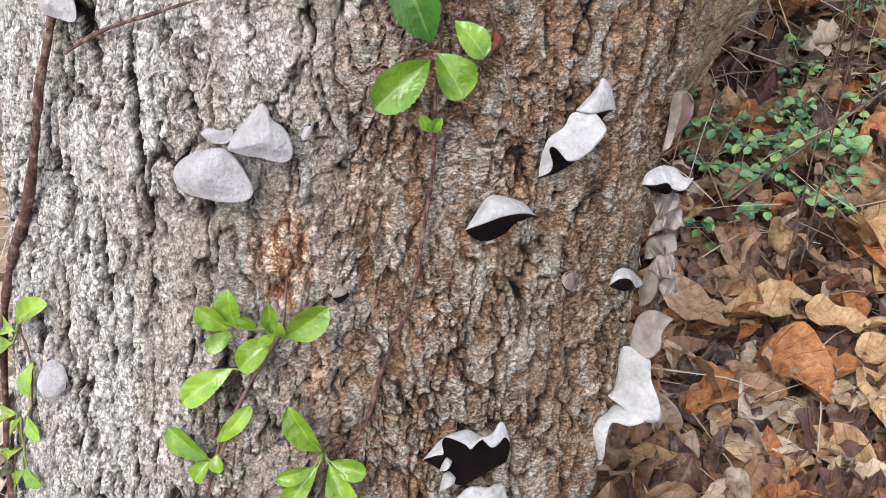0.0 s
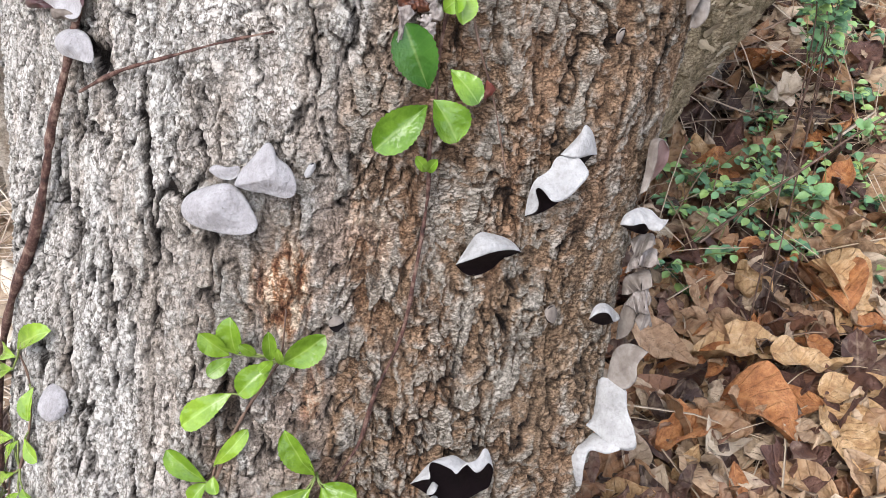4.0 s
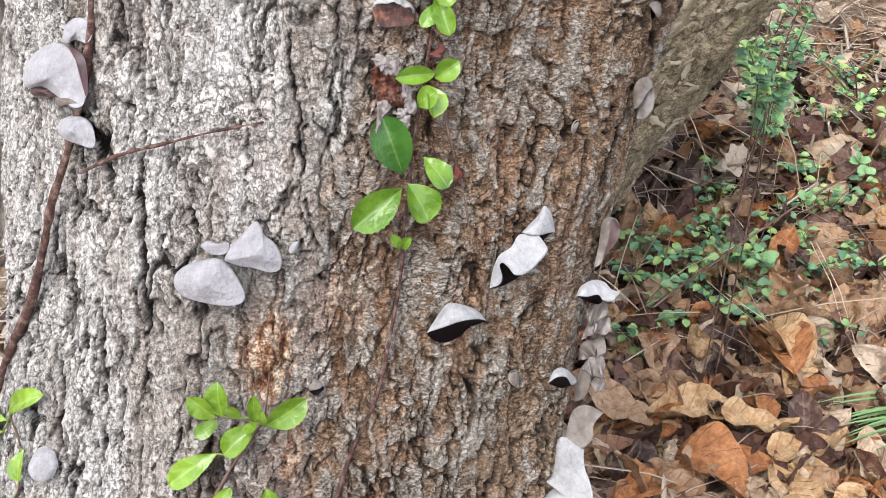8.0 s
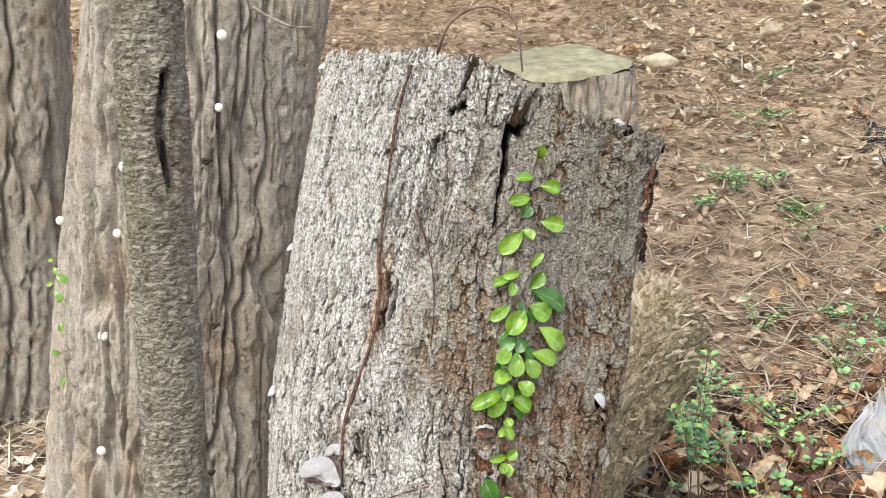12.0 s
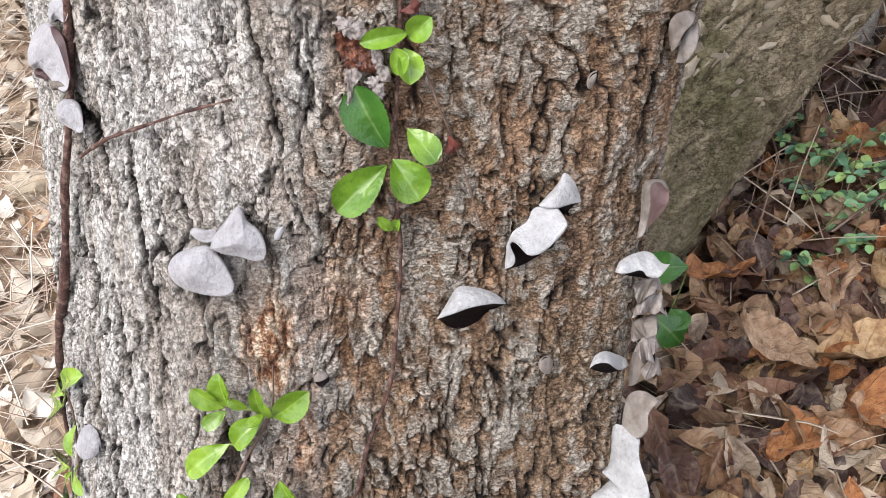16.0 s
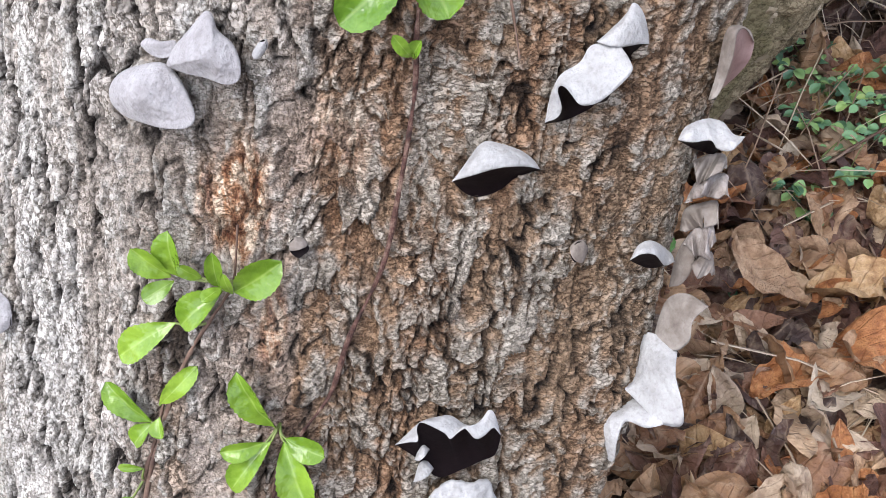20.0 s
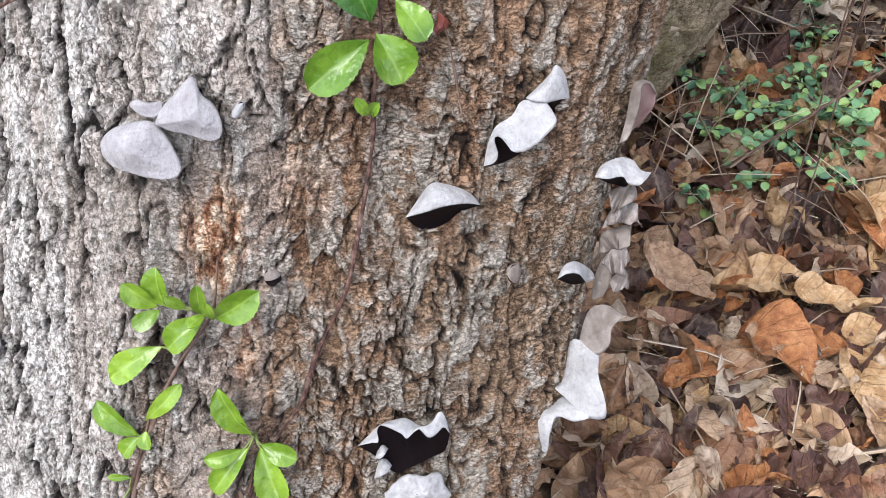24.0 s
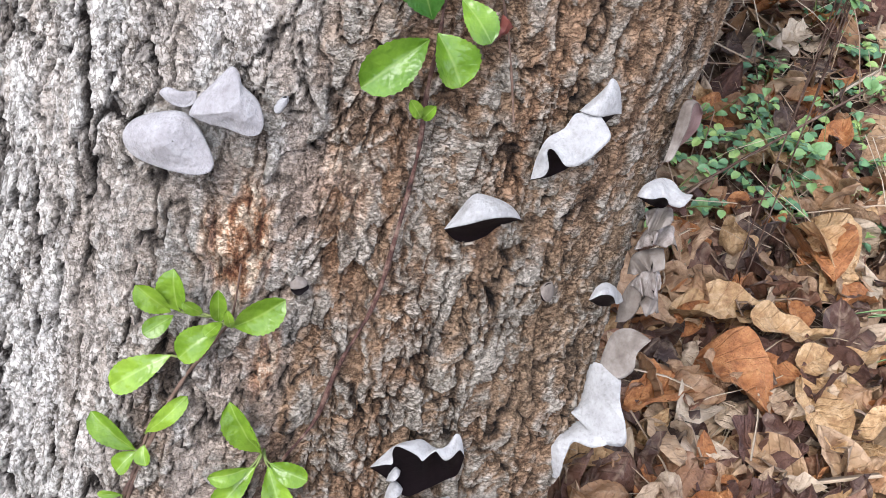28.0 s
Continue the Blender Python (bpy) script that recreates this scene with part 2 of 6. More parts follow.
MAT["hole"] = simple("near_black", [(0.3, (0.012, 0.008, 0.006)), (0.7, (0.045, 0.028, 0.02))], 60, 0.95, 0.6, 0.003)


# ---- building ----
def part(name, bm, material, parent=None, label="", smooth=True):
    me = bpy.data.meshes.new(name)
    bm.to_mesh(me)
    bm.free()
    me.materials.append(material)
    if smooth:
        me.polygons.foreach_set("use_smooth", [True] * len(me.polygons))
    ob = new(name, me)
    ob.parent = parent
    return tagged(ob, label)


def sheet(name, verts, faces, material, parent=None, label="", smooth=True, layers=()):
    """A mesh object from arrays of corners and of faces."""
    me = bpy.data.meshes.new(name)
    verts, faces = np.asarray(verts, np.float32), np.asarray(faces, np.int32)
    k = faces.shape[1]
    me.vertices.add(len(verts))
    me.vertices.foreach_set("co", verts.ravel())
    me.loops.add(faces.size)
    me.loops.foreach_set("vertex_index", faces.ravel())
    me.polygons.add(len(faces))
    me.polygons.foreach_set("loop_start", np.arange(0, faces.size, k, dtype=np.int32))
    me.polygons.foreach_set("use_smooth", np.full(len(faces), smooth))
    me.materials.append(material)
    me.update(calc_edges=True)
    for key, values in layers:
        me.attributes.new(key, "FLOAT", "POINT").data.foreach_set("value", np.asarray(values, np.float32).ravel())
    ob = new(name, me)
    ob.parent = parent
    return tagged(ob, label)


def quads(rows, cols, wrap=False):
    i, j = np.meshgrid(np.arange(rows - 1), np.arange(cols if wrap else cols - 1), indexing="ij")
    i, j = i.ravel(), j.ravel()
    k = (j + 1) % cols
    return np.stack([i * cols + j, i * cols + k, (i + 1) * cols + k, (i + 1) * cols + j], 1)


def thing(name, label, category, at=(0, 0, 0), group="", kind=""):
    ob = new(name)
    ob.location = at
    return tagged(ob, label, category, group, kind)


# ---- ground ----
def ground_z(x, y):
    x, y = np.asarray(x, float), np.asarray(y, float)
    s = np.clip(y - 1.35, 0, 3.2)
    far = np.clip(y - 4.55, 0, None)
    z = -0.26 + 0.17 * s + 0.05 * s * s + 0.42 * far
    z = z + 0.035 * layered(x * 1.7, y * 1.7, 3) + 0.01 * field(x * 14, y * 14, 9)
    return z


xs = np.concatenate([-np.geomspace(60, 2.6, 26), np.arange(-2.5, 3.2, 0.03), np.geomspace(3.3, 60, 26)])
ys = np.concatenate([-np.geomspace(60, 1.6, 22), np.arange(-1.5, 5.5, 0.03), np.geomspace(5.6, 90, 32)])
gx, gy = np.meshgrid(xs, ys)
ground = sheet("ground", np.stack([gx, gy, ground_z(gx, gy)], -1).reshape(-1, 3), quads(len(ys), len(xs)), MAT["soil"])
tagged(ground, "sloping woodland soil under brown leaf mould", "ground", kind="structure")


# ---- the stump ----
def axis(z):
    return (-0.1463 + 0.0892 * z + 0.0723 * z * z, 0.5586 + 0.4813 * z - 0.1869 * z * z, 0.245 + 0.0671 * z - 0.0305 * z * z)


def girth(a, z):
    """The trunk's radius at a radians round from its front: it swells into a blunt ridge beside a flat flank."""
    d = np.degrees(a)
    r = axis(z)[2]
    ridge = r + np.interp(d, [20, 28, 36, 44, 55, 70], [0.0, 0.005, 0.014, 0.024, 0.036, 0.036])
    reach = np.interp(z, [0.35, 0.7], [0.244, 0.26]) - 0.10 * np.maximum(0, ridge * -np.cos(a) + 0.17)
    flank = reach / np.maximum(np.sin(np.clip(a, 0.3, 2.8)), 0.2)
    k = np.clip(0.5 + (flank - ridge) / 0.024, 0, 1)
    side = flank + (ridge - flank) * k - 0.012 * k * (1 - k)
    return np.where(d > 30, np.where(d > 125, r, side), ridge)


RIM_A = np.radians([-180, -120, -76, -44, -25, -12, 6, 9, 16, 20, 33, 55, 76, 110, 180])
RIM_Z = np.array([1.06, 1.12, 1.155, 1.152, 1.15, 1.138, 1.1, 1.085, 1.09, 1.062, 1.04, 1.015, 0.985, 0.97, 1.06])


def rim(a):
    return np.interp(a, RIM_A, RIM_Z) + 0.008 * field(a * 14, a * 0, 5) + 0.004 * field(a * 47, a * 0, 6)


def scales(x, y, seed=0):
    """Like cells, with the way from the cell's own point as well."""
    ix, iy = np.floor(x), np.floor(y)
    f1, f2, who, ox, oy = np.full(x.shape, 9.0), np.full(x.shape, 9.0), np.zeros(x.shape), np.zeros(x.shape), np.zeros(x.shape)
    for dx in (-1, 0, 1):
        for dy in (-1, 0, 1):
            px, py = ix + dx, iy + dy
            wx, wy = x - px - lattice(px, py, seed), y - py - lattice(px, py, seed + 7)
            d = np.hypot(wx, wy)
            near = d < f1
            f2 = np.where(near, f1, np.minimum(f2, d))
            who, ox, oy = np.where(near, lattice(px, py, seed + 13), who), np.where(near, wx, ox), np.where(near, wy, oy)
            f1 = np.where(near, d, f1)
    return f2 - f1, who, ox, oy


def bark_relief(u, v):
    """Height of the bark over the wood, in metres, how far it is a fissure, and a number for the plate; u runs round the trunk, v up it."""
    lean = 0.10 * v
    u2 = u + 0.007 * layered(u * 26, v * 11, 11, 3) + 0.0042 * layered(u * 110, v * 90, 15, 4) + lean
    v2 = v + 0.014 * layered(u * 34, v * 24, 21, 3) + 0.004 * layered(u * 130, v * 130, 25, 2)
    left = ease(-0.03, -0.11, u + 0.05 * field(u * 30, v * 9, 67))
    calm = 1 - 0.62 * ease(0.52, 0.78, v)
    worn = 1 - 0.4 * ease(0.5, 0.8, v)
    # long furrows that wander and join, and shorter ones between them
    d1 = np.abs(field(u2 / 0.0175, v2 / 0.085, 31) + 0.4 * field(u2 / 0.008, v2 / 0.03, 32))
    d2 = np.abs(field(u2 / 0.010, v2 / 0.04, 35) + 0.5 * field(u2 / 0.005, v2 / 0.013, 36))
    deep = np.clip(0.58 + 0.5 * field(u * 14, v * 7, 61), 0.25, 0.95) * calm
    on2 = ease(-0.7, 0.25, field(u * 18, v * 10, 65)) * calm
    cut1, cut2 = 1 - ease(0.02, 0.11, d1), 1 - ease(0.02, 0.13, d2)
    # plates that lift at their lower ends, and thin flakes on them
    wide, high = 0.0105 - 0.002 * left, 0.034 + 0.012 * left
    e2, c2, x2, y2 = scales(u2 / wide, v2 / high, 41)
    e3, c3, x3, y3 = scales(u2 / 0.0058 + 0.5 * c2, v2 / 0.0075, 51)
    lift = np.clip(0.55 + 0.9 * field(u * 22, v * 16, 68), 0.1, 1.1) + 0.35 * ease(0.5, 0.75, v)
    h = -0.0056 * deep * cut1 - 0.0034 * on2 * cut2
    h = h + lift * (-0.0030 * y2 + 0.0022 * x2 * (c2 * 2 - 1)) + 0.0022 * (c2 - 0.5)
    h = h - 0.0015 * y3 + 0.0016 * (c3 - 0.5) - 0.0016 * (1 - ease(0.0, 0.12, e2)) * lift
    h = h + 0.0009 * layered(u * 60, v * 60, 71, 3) - 0.0011 * np.abs(layered(u2 * 170, v2 * 430, 75, 2)) * (1 - 0.6 * left)
    rib = np.abs(field(u2 / 0.0085 + 0.6 * field(u * 60, v * 40, 81), v2 / 0.055, 82) + 0.35 * field(u2 / 0.003, v2 / 0.02, 83))
    h = h - 0.0034 * left * worn * (1 - ease(0.0, 0.3, rib))
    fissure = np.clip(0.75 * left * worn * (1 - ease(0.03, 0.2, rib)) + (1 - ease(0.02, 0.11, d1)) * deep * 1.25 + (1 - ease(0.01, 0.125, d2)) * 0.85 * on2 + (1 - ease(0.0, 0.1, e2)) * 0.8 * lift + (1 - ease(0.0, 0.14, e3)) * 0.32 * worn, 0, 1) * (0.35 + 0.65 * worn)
    return h, fissure, 0.55 * c2 + 0.45 * c3


def on_stump(a, z, out=0.0):
    """The place on the smooth trunk at a degrees round from its front and at the height z."""
    cx, cy, r = axis(z)
    a = radians(a)
    r = float(girth(a, z))
    return Vector((cx + (r + out) * math.sin(a), cy - (r + out) * math.cos(a), z))


def stump_frame(a, z, out=0.0):
    """A pose on the bark: x along the bark to the right, y up it, z straight out."""
    n = Vector((math.sin(radians(a)), -math.cos(radians(a)), 0.0))
    up = (on_stump(a, z + 0.02) - on_stump(a, z - 0.02)).normalized()
    n = (n - up * n.dot(up)).normalized()
    r = up.cross(n)
    m = Matrix((r, up, n)).transposed().to_4x4()
    return Matrix.Translation(on_stump(a, z, out)) @ m


front = np.radians(np.arange(-108, 108.01, 0.27))
back = np.radians(np.arange(112, 249, 4.0))
ang = np.concatenate([front, back])
levels = np.linspace(0, 1, 1080)
A, T = np.meshgrid(ang, levels)
A = np.where(A > math.pi, A - 2 * math.pi, A)
top = rim(A)
Z = -0.34 + (top + 0.34) * T
CX, CY, RR = axis(Z)
RR = girth(A, Z)
deg = np.degrees(A)
jag = layered(A * 40, Z * 30, 301, 3)


def gap(path, halves, heights):
    """A ragged opening that follows a path up the bark."""
    at, half = np.interp(Z, heights, path), np.interp(Z, heights, halves)
    inside = ease(1.0, 0.72, np.abs(deg - at + 2.0 * jag * half) / np.maximum(half, 1e-3) + 0.35 * jag)
    return inside * ease(heights[0] - 0.006, heights[0] + 0.006, Z + 0.02 * jag) * ease(heights[-1] + 0.006, heights[-1] - 0.006, Z + 0.02 * jag)


crack = gap([4.6, 4.4, 3.7, 3.2, 5.5, 8.6, 9.5], [0.9, 1.2, 1.0, 1.9, 2.6, 2.2, 1.6], [0.905, 0.93, 0.965, 1.02, 1.045, 1.085, 1.12])
crack = np.maximum(crack, gap([-17.2, -16.6], [1.1, 1.3], [0.992, 1.028]))
crack = np.maximum(crack, gap([-14.5, -13.0], [1.8, 1.8], [1.058, 1.071]))
crack = np.maximum(crack, gap([-40.2, -39.0], [1.0, 1.3], [1.075, 1.135]))
crack = np.maximum(crack, gap([-11.5, -11.0], [0.9, 1.0], [1.095, 1.15]))
crack = np.maximum(crack, gap([-23.6, -23.2, -23.6, -24.6], [0.8, 1.9, 2.1, 1.0], [0.745, 0.77, 0.815, 0.845]))
flare = 0.04 * ease(0.02, -0.3, Z) * (0.6 + 0.4 * np.cos(3 * A + 1.2))
lump = 0.010 * layered(A * 3.2, Z * 4.5, 91, 3)
relief, fissure, plate = bark_relief(A * 0.265, Z)
slab = gap([-4.0, -4.0, -3.0], [7.5, 8.5, 10.0], [1.045, 1.08, 1.16]) * ease(-14, -10, deg)
REL = RR + flare + lump + relief + 0.006 * slab - 0.045 * crack - 0.02 * ease(-45, -80, deg) * ease(0.5, 0.3, Z) + 0.01 * ease(-45, -80, deg) * ease(0.45, 0.6, Z)
verts = np.stack([CX + REL * np.sin(A), CY - REL * np.cos(A), Z], -1).reshape(-1, 3)
stump = thing("tree_stump", "tall broken tree stump with grey furrowed bark", "stump")
# the cracks' dark hollows are painted along with the fissures
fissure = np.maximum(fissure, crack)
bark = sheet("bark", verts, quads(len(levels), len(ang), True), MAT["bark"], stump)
spread = layered(A * 9, Z * 9, 201, 4)
edge = 12 * ease(0.4, 0.5, Z) * ease(0.72, 0.6, Z) - 11 * ease(0.64, 0.78, Z)
near_vine = np.exp(-((deg - 17 - 4 * spread) / (9 + 10 * ease(0.75, 0.3, Z))) ** 2) * ease(0.95, 0.6, Z)
warm = np.clip(near_vine * (0.75 + 0.9 * spread) + 0.6 * ease(0.0, 0.45, spread) * ease(-20 + edge, 8 + edge, deg) * ease(1.05, 0.8, Z), 0, 1) * 0.8
pale = np.clip(ease(10 + edge, -24 + edge, deg) * (0.9 + 0.5 * layered(A * 14, Z * 10, 211)) + 0.4 * ease(0.15, 0.5, layered(A * 8, Z * 6, 221)) * ease(40, 0, deg) + 0.5 * ease(0.85, 1.05, Z) * ease(20, 0, deg) + 0.3 * slab, 0, 1)
ragged = layered(A * 26, Z * 20, 231)
proud = np.clip(0.5 + 0.3 * ease(0.6, 0.95, Z) + relief / 0.006 + 0.35 * layered(A * 18, Z * 14, 241), 0, 1)
raw = ease(0.75, 0.35, np.hypot((deg - 2.8) / 5.5, (Z - 0.385) / 0.05) + 0.5 * ragged)
raw = np.maximum(raw, 0.8 * ease(0.7, 0.3, np.hypot((deg - 8) / 3, (Z - 0.33) / 0.04) + 0.5 * ragged))
raw = np.maximum(raw, 0.5 * ease(0.8, 0.3, np.hypot((deg - 13) / 6, (Z - 0.42) / 0.04) + 0.6 * ragged))
raw = np.maximum(raw, 0.9 * ease(0.9, 0.4, np.abs(deg + 26.5) / 3.0 + 0.4 * ragged) * ease(0.72, 0.76, Z) * ease(0.9, 0.83, Z))
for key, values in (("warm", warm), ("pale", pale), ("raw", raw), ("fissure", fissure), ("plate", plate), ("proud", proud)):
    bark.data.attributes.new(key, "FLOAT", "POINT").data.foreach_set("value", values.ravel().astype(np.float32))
# the broken top, sunk inside the rim
rings = np.linspace(1, 0.02, 16)
A2, K = np.meshgrid(ang, rings)
A2 = np.where(A2 > math.pi, A2 - 2 * math.pi, A2)
Zt = rim(A2)
cx, cy, r0 = axis(Zt)
edge = np.tile(REL[-1], (len(rings), 1))
mid = axis(1.06)
X = (cx + edge * np.sin(A2)) * K + mid[0] * (1 - K)
Y = (cy - edge * np.cos(A2)) * K + mid[1] * (1 - K)
ZT = Zt * K + 1.02 * (1 - K) - 0.05 * ease(1.0, 0.85, K) + 0.012 * layered(X * 30, Y * 30, 17) * ease(1.0, 0.9, K)
sheet("broken_top", np.stack([X, Y, ZT], -1).reshape(-1, 3), quads(len(rings), len(ang), True), MAT["wood"], stump, "rotten brown broken top")


# ---- other trunks ----
def trunk(name, parent, material, spine, radii, nu, nv, relief_of, label=""):
    """A tube along a bent spine, with relief(u, v) on it."""
    spine = [Vector(p) for p in spine]
    t = np.linspace(0, len(spine) - 1, nv)
    k = np.minimum(t.astype(int), len(spine) - 2)
    f = (t - k)
    f = f[:, None]
    P = np.array([list(p) for p in spine])
    D = np.gradient(P, axis=0)
    C = P[k] * (1 - f) + P[k + 1] * f
    D = D[k] * (1 - f) + D[k + 1] * f
    D /= np.linalg.norm(D, axis=1)[:, None]
    R = np.interp(t, range(len(radii)), radii)
    side = np.cross(D, np.array([0.0, 1.0, 0.001]))
    side /= np.linalg.norm(side, axis=1)[:, None]
    other = np.cross(D, side)
    a = np.linspace(0, 2 * math.pi, nu, endpoint=False)
    L = np.concatenate([[0], np.cumsum(np.linalg.norm(np.diff(C, axis=0), axis=1))])
    U, V = np.meshgrid(a, L)
    RR = R[:, None] + relief_of(U, V, R[:, None])
    V3 = C[:, None] + side[:, None] * (RR * np.cos(U))[..., None] + other[:, None] * (RR * np.sin(U))[..., None]
    return sheet(name, V3.reshape(-1, 3), quads(nv, nu, True), material, parent, label), C, D, side, other


def fluted(u, v, r):
    x, y = np.cos(u), np.sin(u)
    w = u * r * 1.0
    wob = 0.016 * layered(x * 4 + 3, v * 3.5 + y, 5) + 0.005 * layered(u * 12, v * 14, 6, 3) + 0.1 * v
    # long furrows that part and meet, shorter ones on the ridges between them, and flakes along their edges
    d1 = np.abs(field((w + wob) / 0.036, v / 0.42, 19) + 0.3 * field((w + wob) / 0.014, v / 0.11, 20))
    d2 = np.abs(field((w + wob) / 0.017, v / 0.16, 29) + 0.45 * field((w + wob) / 0.008, v / 0.045, 30))
    e, c = cells((w + wob) / 0.017 + 0.5 * field(u * 10, v * 16, 9), v / 0.07, 39)
    bed = 1 - ease(0.0, 0.3, d1)
    return 0.018 * np.cos(4 * u + 1.2 * v) + 0.010 * np.cos(7 * u - v + 1) + 0.024 - 0.032 * bed - 0.010 * (1 - ease(0.0, 0.22, d2)) * (1 - bed) + 0.008 * (c - 0.5) * ease(0.0, 0.2, e) + 0.004 * layered(u * 14, v * 18, 8)


big_tree = thing("tree", "large living tree trunk with deeply furrowed brown-grey bark", "tree")
trunk("trunk", big_tree, MAT["bark_far"], [(-0.9, 1.82, -0.4), (-0.88, 1.8, 0.0), (-0.81, 1.77, 0.45), (-0.72, 1.75, 0.9), (-0.63, 1.73, 1.3), (-0.5, 1.75, 2.2), (-0.3, 1.8, 5.0)], [0.3, 0.28, 0.275, 0.275, 0.28, 0.27, 0.22], 520, 560, fluted)
far_tree = thing("tree", "dark furrowed tree trunk standing further back", "tree")
trunk("trunk", far_tree, MAT["bark_far"], [(-1.75, 2.6, -0.2), (-1.7, 2.6, 0.5), (-1.62, 2.62, 1.4), (-1.5, 2.65, 5.0)], [0.34, 0.3, 0.28, 0.22], 260, 300, fluted)

sapling = thing("sapling", "thin grey sapling with a dark split in its ringed bark", "tree")


def ringed(u, v, r):
    split = ease(0.16, 0.1, np.abs(u - 2.12 + 0.1 * np.sin(v * 60))) * ease(1.33, 1.345, v) * ease(1.44, 1.43, v)
    lips = np.exp(-((u - 2.12) / 0.5) ** 2) * ease(1.28, 1.34, v) * ease(1.48, 1.43, v)
    e, c = cells(u * 2.2, v * 170 + 2 * field(u * 2, v * 30, 4), 3)
    worms = np.abs(field(u * 5 + field(u * 3, v * 60, 9), v * 210, 12))
    return 0.0014 * ease(0, 0.3, e) + 0.0016 * ease(0.0, 0.35, worms) + 0.0022 * layered(u * 2, v * 22, 6) - 0.016 * split + 0.0045 * lips * (1 + 0.5 * field(u * 3, v * 45, 14))


trunk("trunk", sapling, MAT["bark_thin"], [(-0.32, 0.0, -0.3), (-0.31, 0.02, 0.4), (-0.30, 0.04, 0.8), (-0.285, 0.02, 1.13), (-0.27, 0.0, 1.5), (-0.2, -0.1, 3.4)], [0.032, 0.027, 0.025, 0.026, 0.023, 0.016], 160, 1100, ringed)
# near-black sheet laid in the groove, standing for the shade inside the split
sheet("split", np.stack([np.array([-0.283, -0.278, -0.274, -0.279, -0.277, -0.27, -0.272, -0.275]), np.array([0.006, 0.002, 0.004, 0.01, 0.008, 0.004, 0.002, 0.0]), np.array([1.03, 1.03, 1.08, 1.08, 1.132, 1.132, 1.1, 1.04])], -1), np.array([[0, 1, 2, 3], [3, 2, 5, 4]]), MAT["hole"], sapling, "near-black sheet for the shade inside the split")


def flaky(u, v, r):
    w = u * r
    e, c = cells(w / 0.02 + 0.7 * layered(u * 4, v * 10, 1), v / 0.075 + 0.6 * layered(u * 5, v * 12, 7), 23)
    e2, c2 = cells(w / 0.008 + layered(u * 9, v * 24, 3), v / 0.024, 33)
    return 0.010 * ease(0.0, 0.16, e) * (0.3 + c) + 0.005 * c2 * ease(0, 0.2, e2) + 0.012 * layered(u * 1.6, v * 4, 2) + 0.003 * layered(u * 12, v * 30, 12)


log = thing("leaning_log", "mossy leaning dead stem with flaking bark behind the stump", "log")
_, LC, LD, LS, LO = trunk("trunk", log, MAT["bark_log"], [(-0.14, 1.365, -0.32), (-0.054, 1.415, -0.211), (0.114, 1.51, -0.005), (0.28, 1.605, 0.2), (0.43, 1.69, 0.386), (0.49, 1.725, 0.46), (0.525, 1.745, 0.503), (0.54, 1.753, 0.52)], [0.2, 0.18, 0.17, 0.165, 0.16, 0.135, 0.085, 0.004], 320, 420, flaky)
fr = np.random.default_rng(8)
FV, FF = [], []
for i in range(640):
    k = int(fr.uniform(0.3, 0.9) * len(LC))
    g = fr.normal(1.2, 0.6)
    out = LS[k] * math.cos(g) + LO[k] * math.sin(g)
    round_ = np.cross(LD[k], out)
    rad = np.interp(k / len(LC) * 7, range(8), [0.2, 0.18, 0.17, 0.165, 0.16, 0.135, 0.085, 0.004])
    tw = fr.normal(0.0, 0.55)
    lx, ly = LD[k] * math.cos(tw) + round_ * math.sin(tw), round_ * math.cos(tw) - LD[k] * math.sin(tw)
    length, width = fr.uniform(0.012, 0.038), fr.uniform(0.006, 0.016)
    base = LC[k] + out * (rad + 0.004)
    gu, gv = np.meshgrid(np.linspace(-1, 1, 5), np.linspace(-1, 1, 4))
    taper = (1 - 0.45 * np.abs(gu) ** 1.5) * (1 + 0.5 * field(gu * 2.5 + i, gv * 0 + i, 3))
    P = base + (gu * (1 + 0.3 * field(gv * 2 + i, gu * 0, 5)))[..., None] * lx * length / 2 + (gv * taper)[..., None] * ly * width / 2 + (0.005 * (gu + 1) ** 2 * fr.uniform(0.2, 1) - 0.003 * gv * gv + fr.uniform(0, 0.003))[..., None] * out
    FF.append(quads(4, 5) + 20 * i)
    FV.append(P.reshape(-1, 3))
tagged(sheet("loose_bark", np.concatenate(FV), np.concatenate(FF), MAT["flake"], log), "curled pale flakes of loose bark", kind="stuff")


old = thing("sawn_stump", "old sawn stump with a pale weathered flat top", "stump")
trunk("trunk", old, MAT["bark_far"], [(0.285, 2.1, -0.2), (0.285, 2.1, 0.2), (0.29, 2.1, 0.65), (0.29, 2.1, 1.12)], [0.24, 0.2, 0.185, 0.175], 240, 200, fluted)
A3, K3 = np.meshgrid(np.linspace(0, 2 * math.pi, 90, endpoint=False), np.linspace(1, 0.01, 14))
R3 = (0.188 + 0.02 * np.cos(4 * A3 + 1.2) + 0.006 * field(A3 * 9, A3 * 0, 3)) * K3
sheet("cut_top", np.stack([0.29 + R3 * np.cos(A3), 2.1 + R3 * np.sin(A3), 1.12 + 0.014 * ease(1, 0.9, K3) + 0.006 * layered(R3 * np.cos(A3) * 12, R3 * np.sin(A3) * 12, 4)], -1).reshape(-1, 3), quads(14, 90, True), MAT["cut"], old, "pale weathered sawn top")
# the saw cut is tilted down towards the front to fit the camera's view
for ob in old.children:
    for v in ob.data.vertices:
        v.co.z += 0.24 * (v.co.y - 2.1) * float(ease(0.5, 1.135, v.co.z))
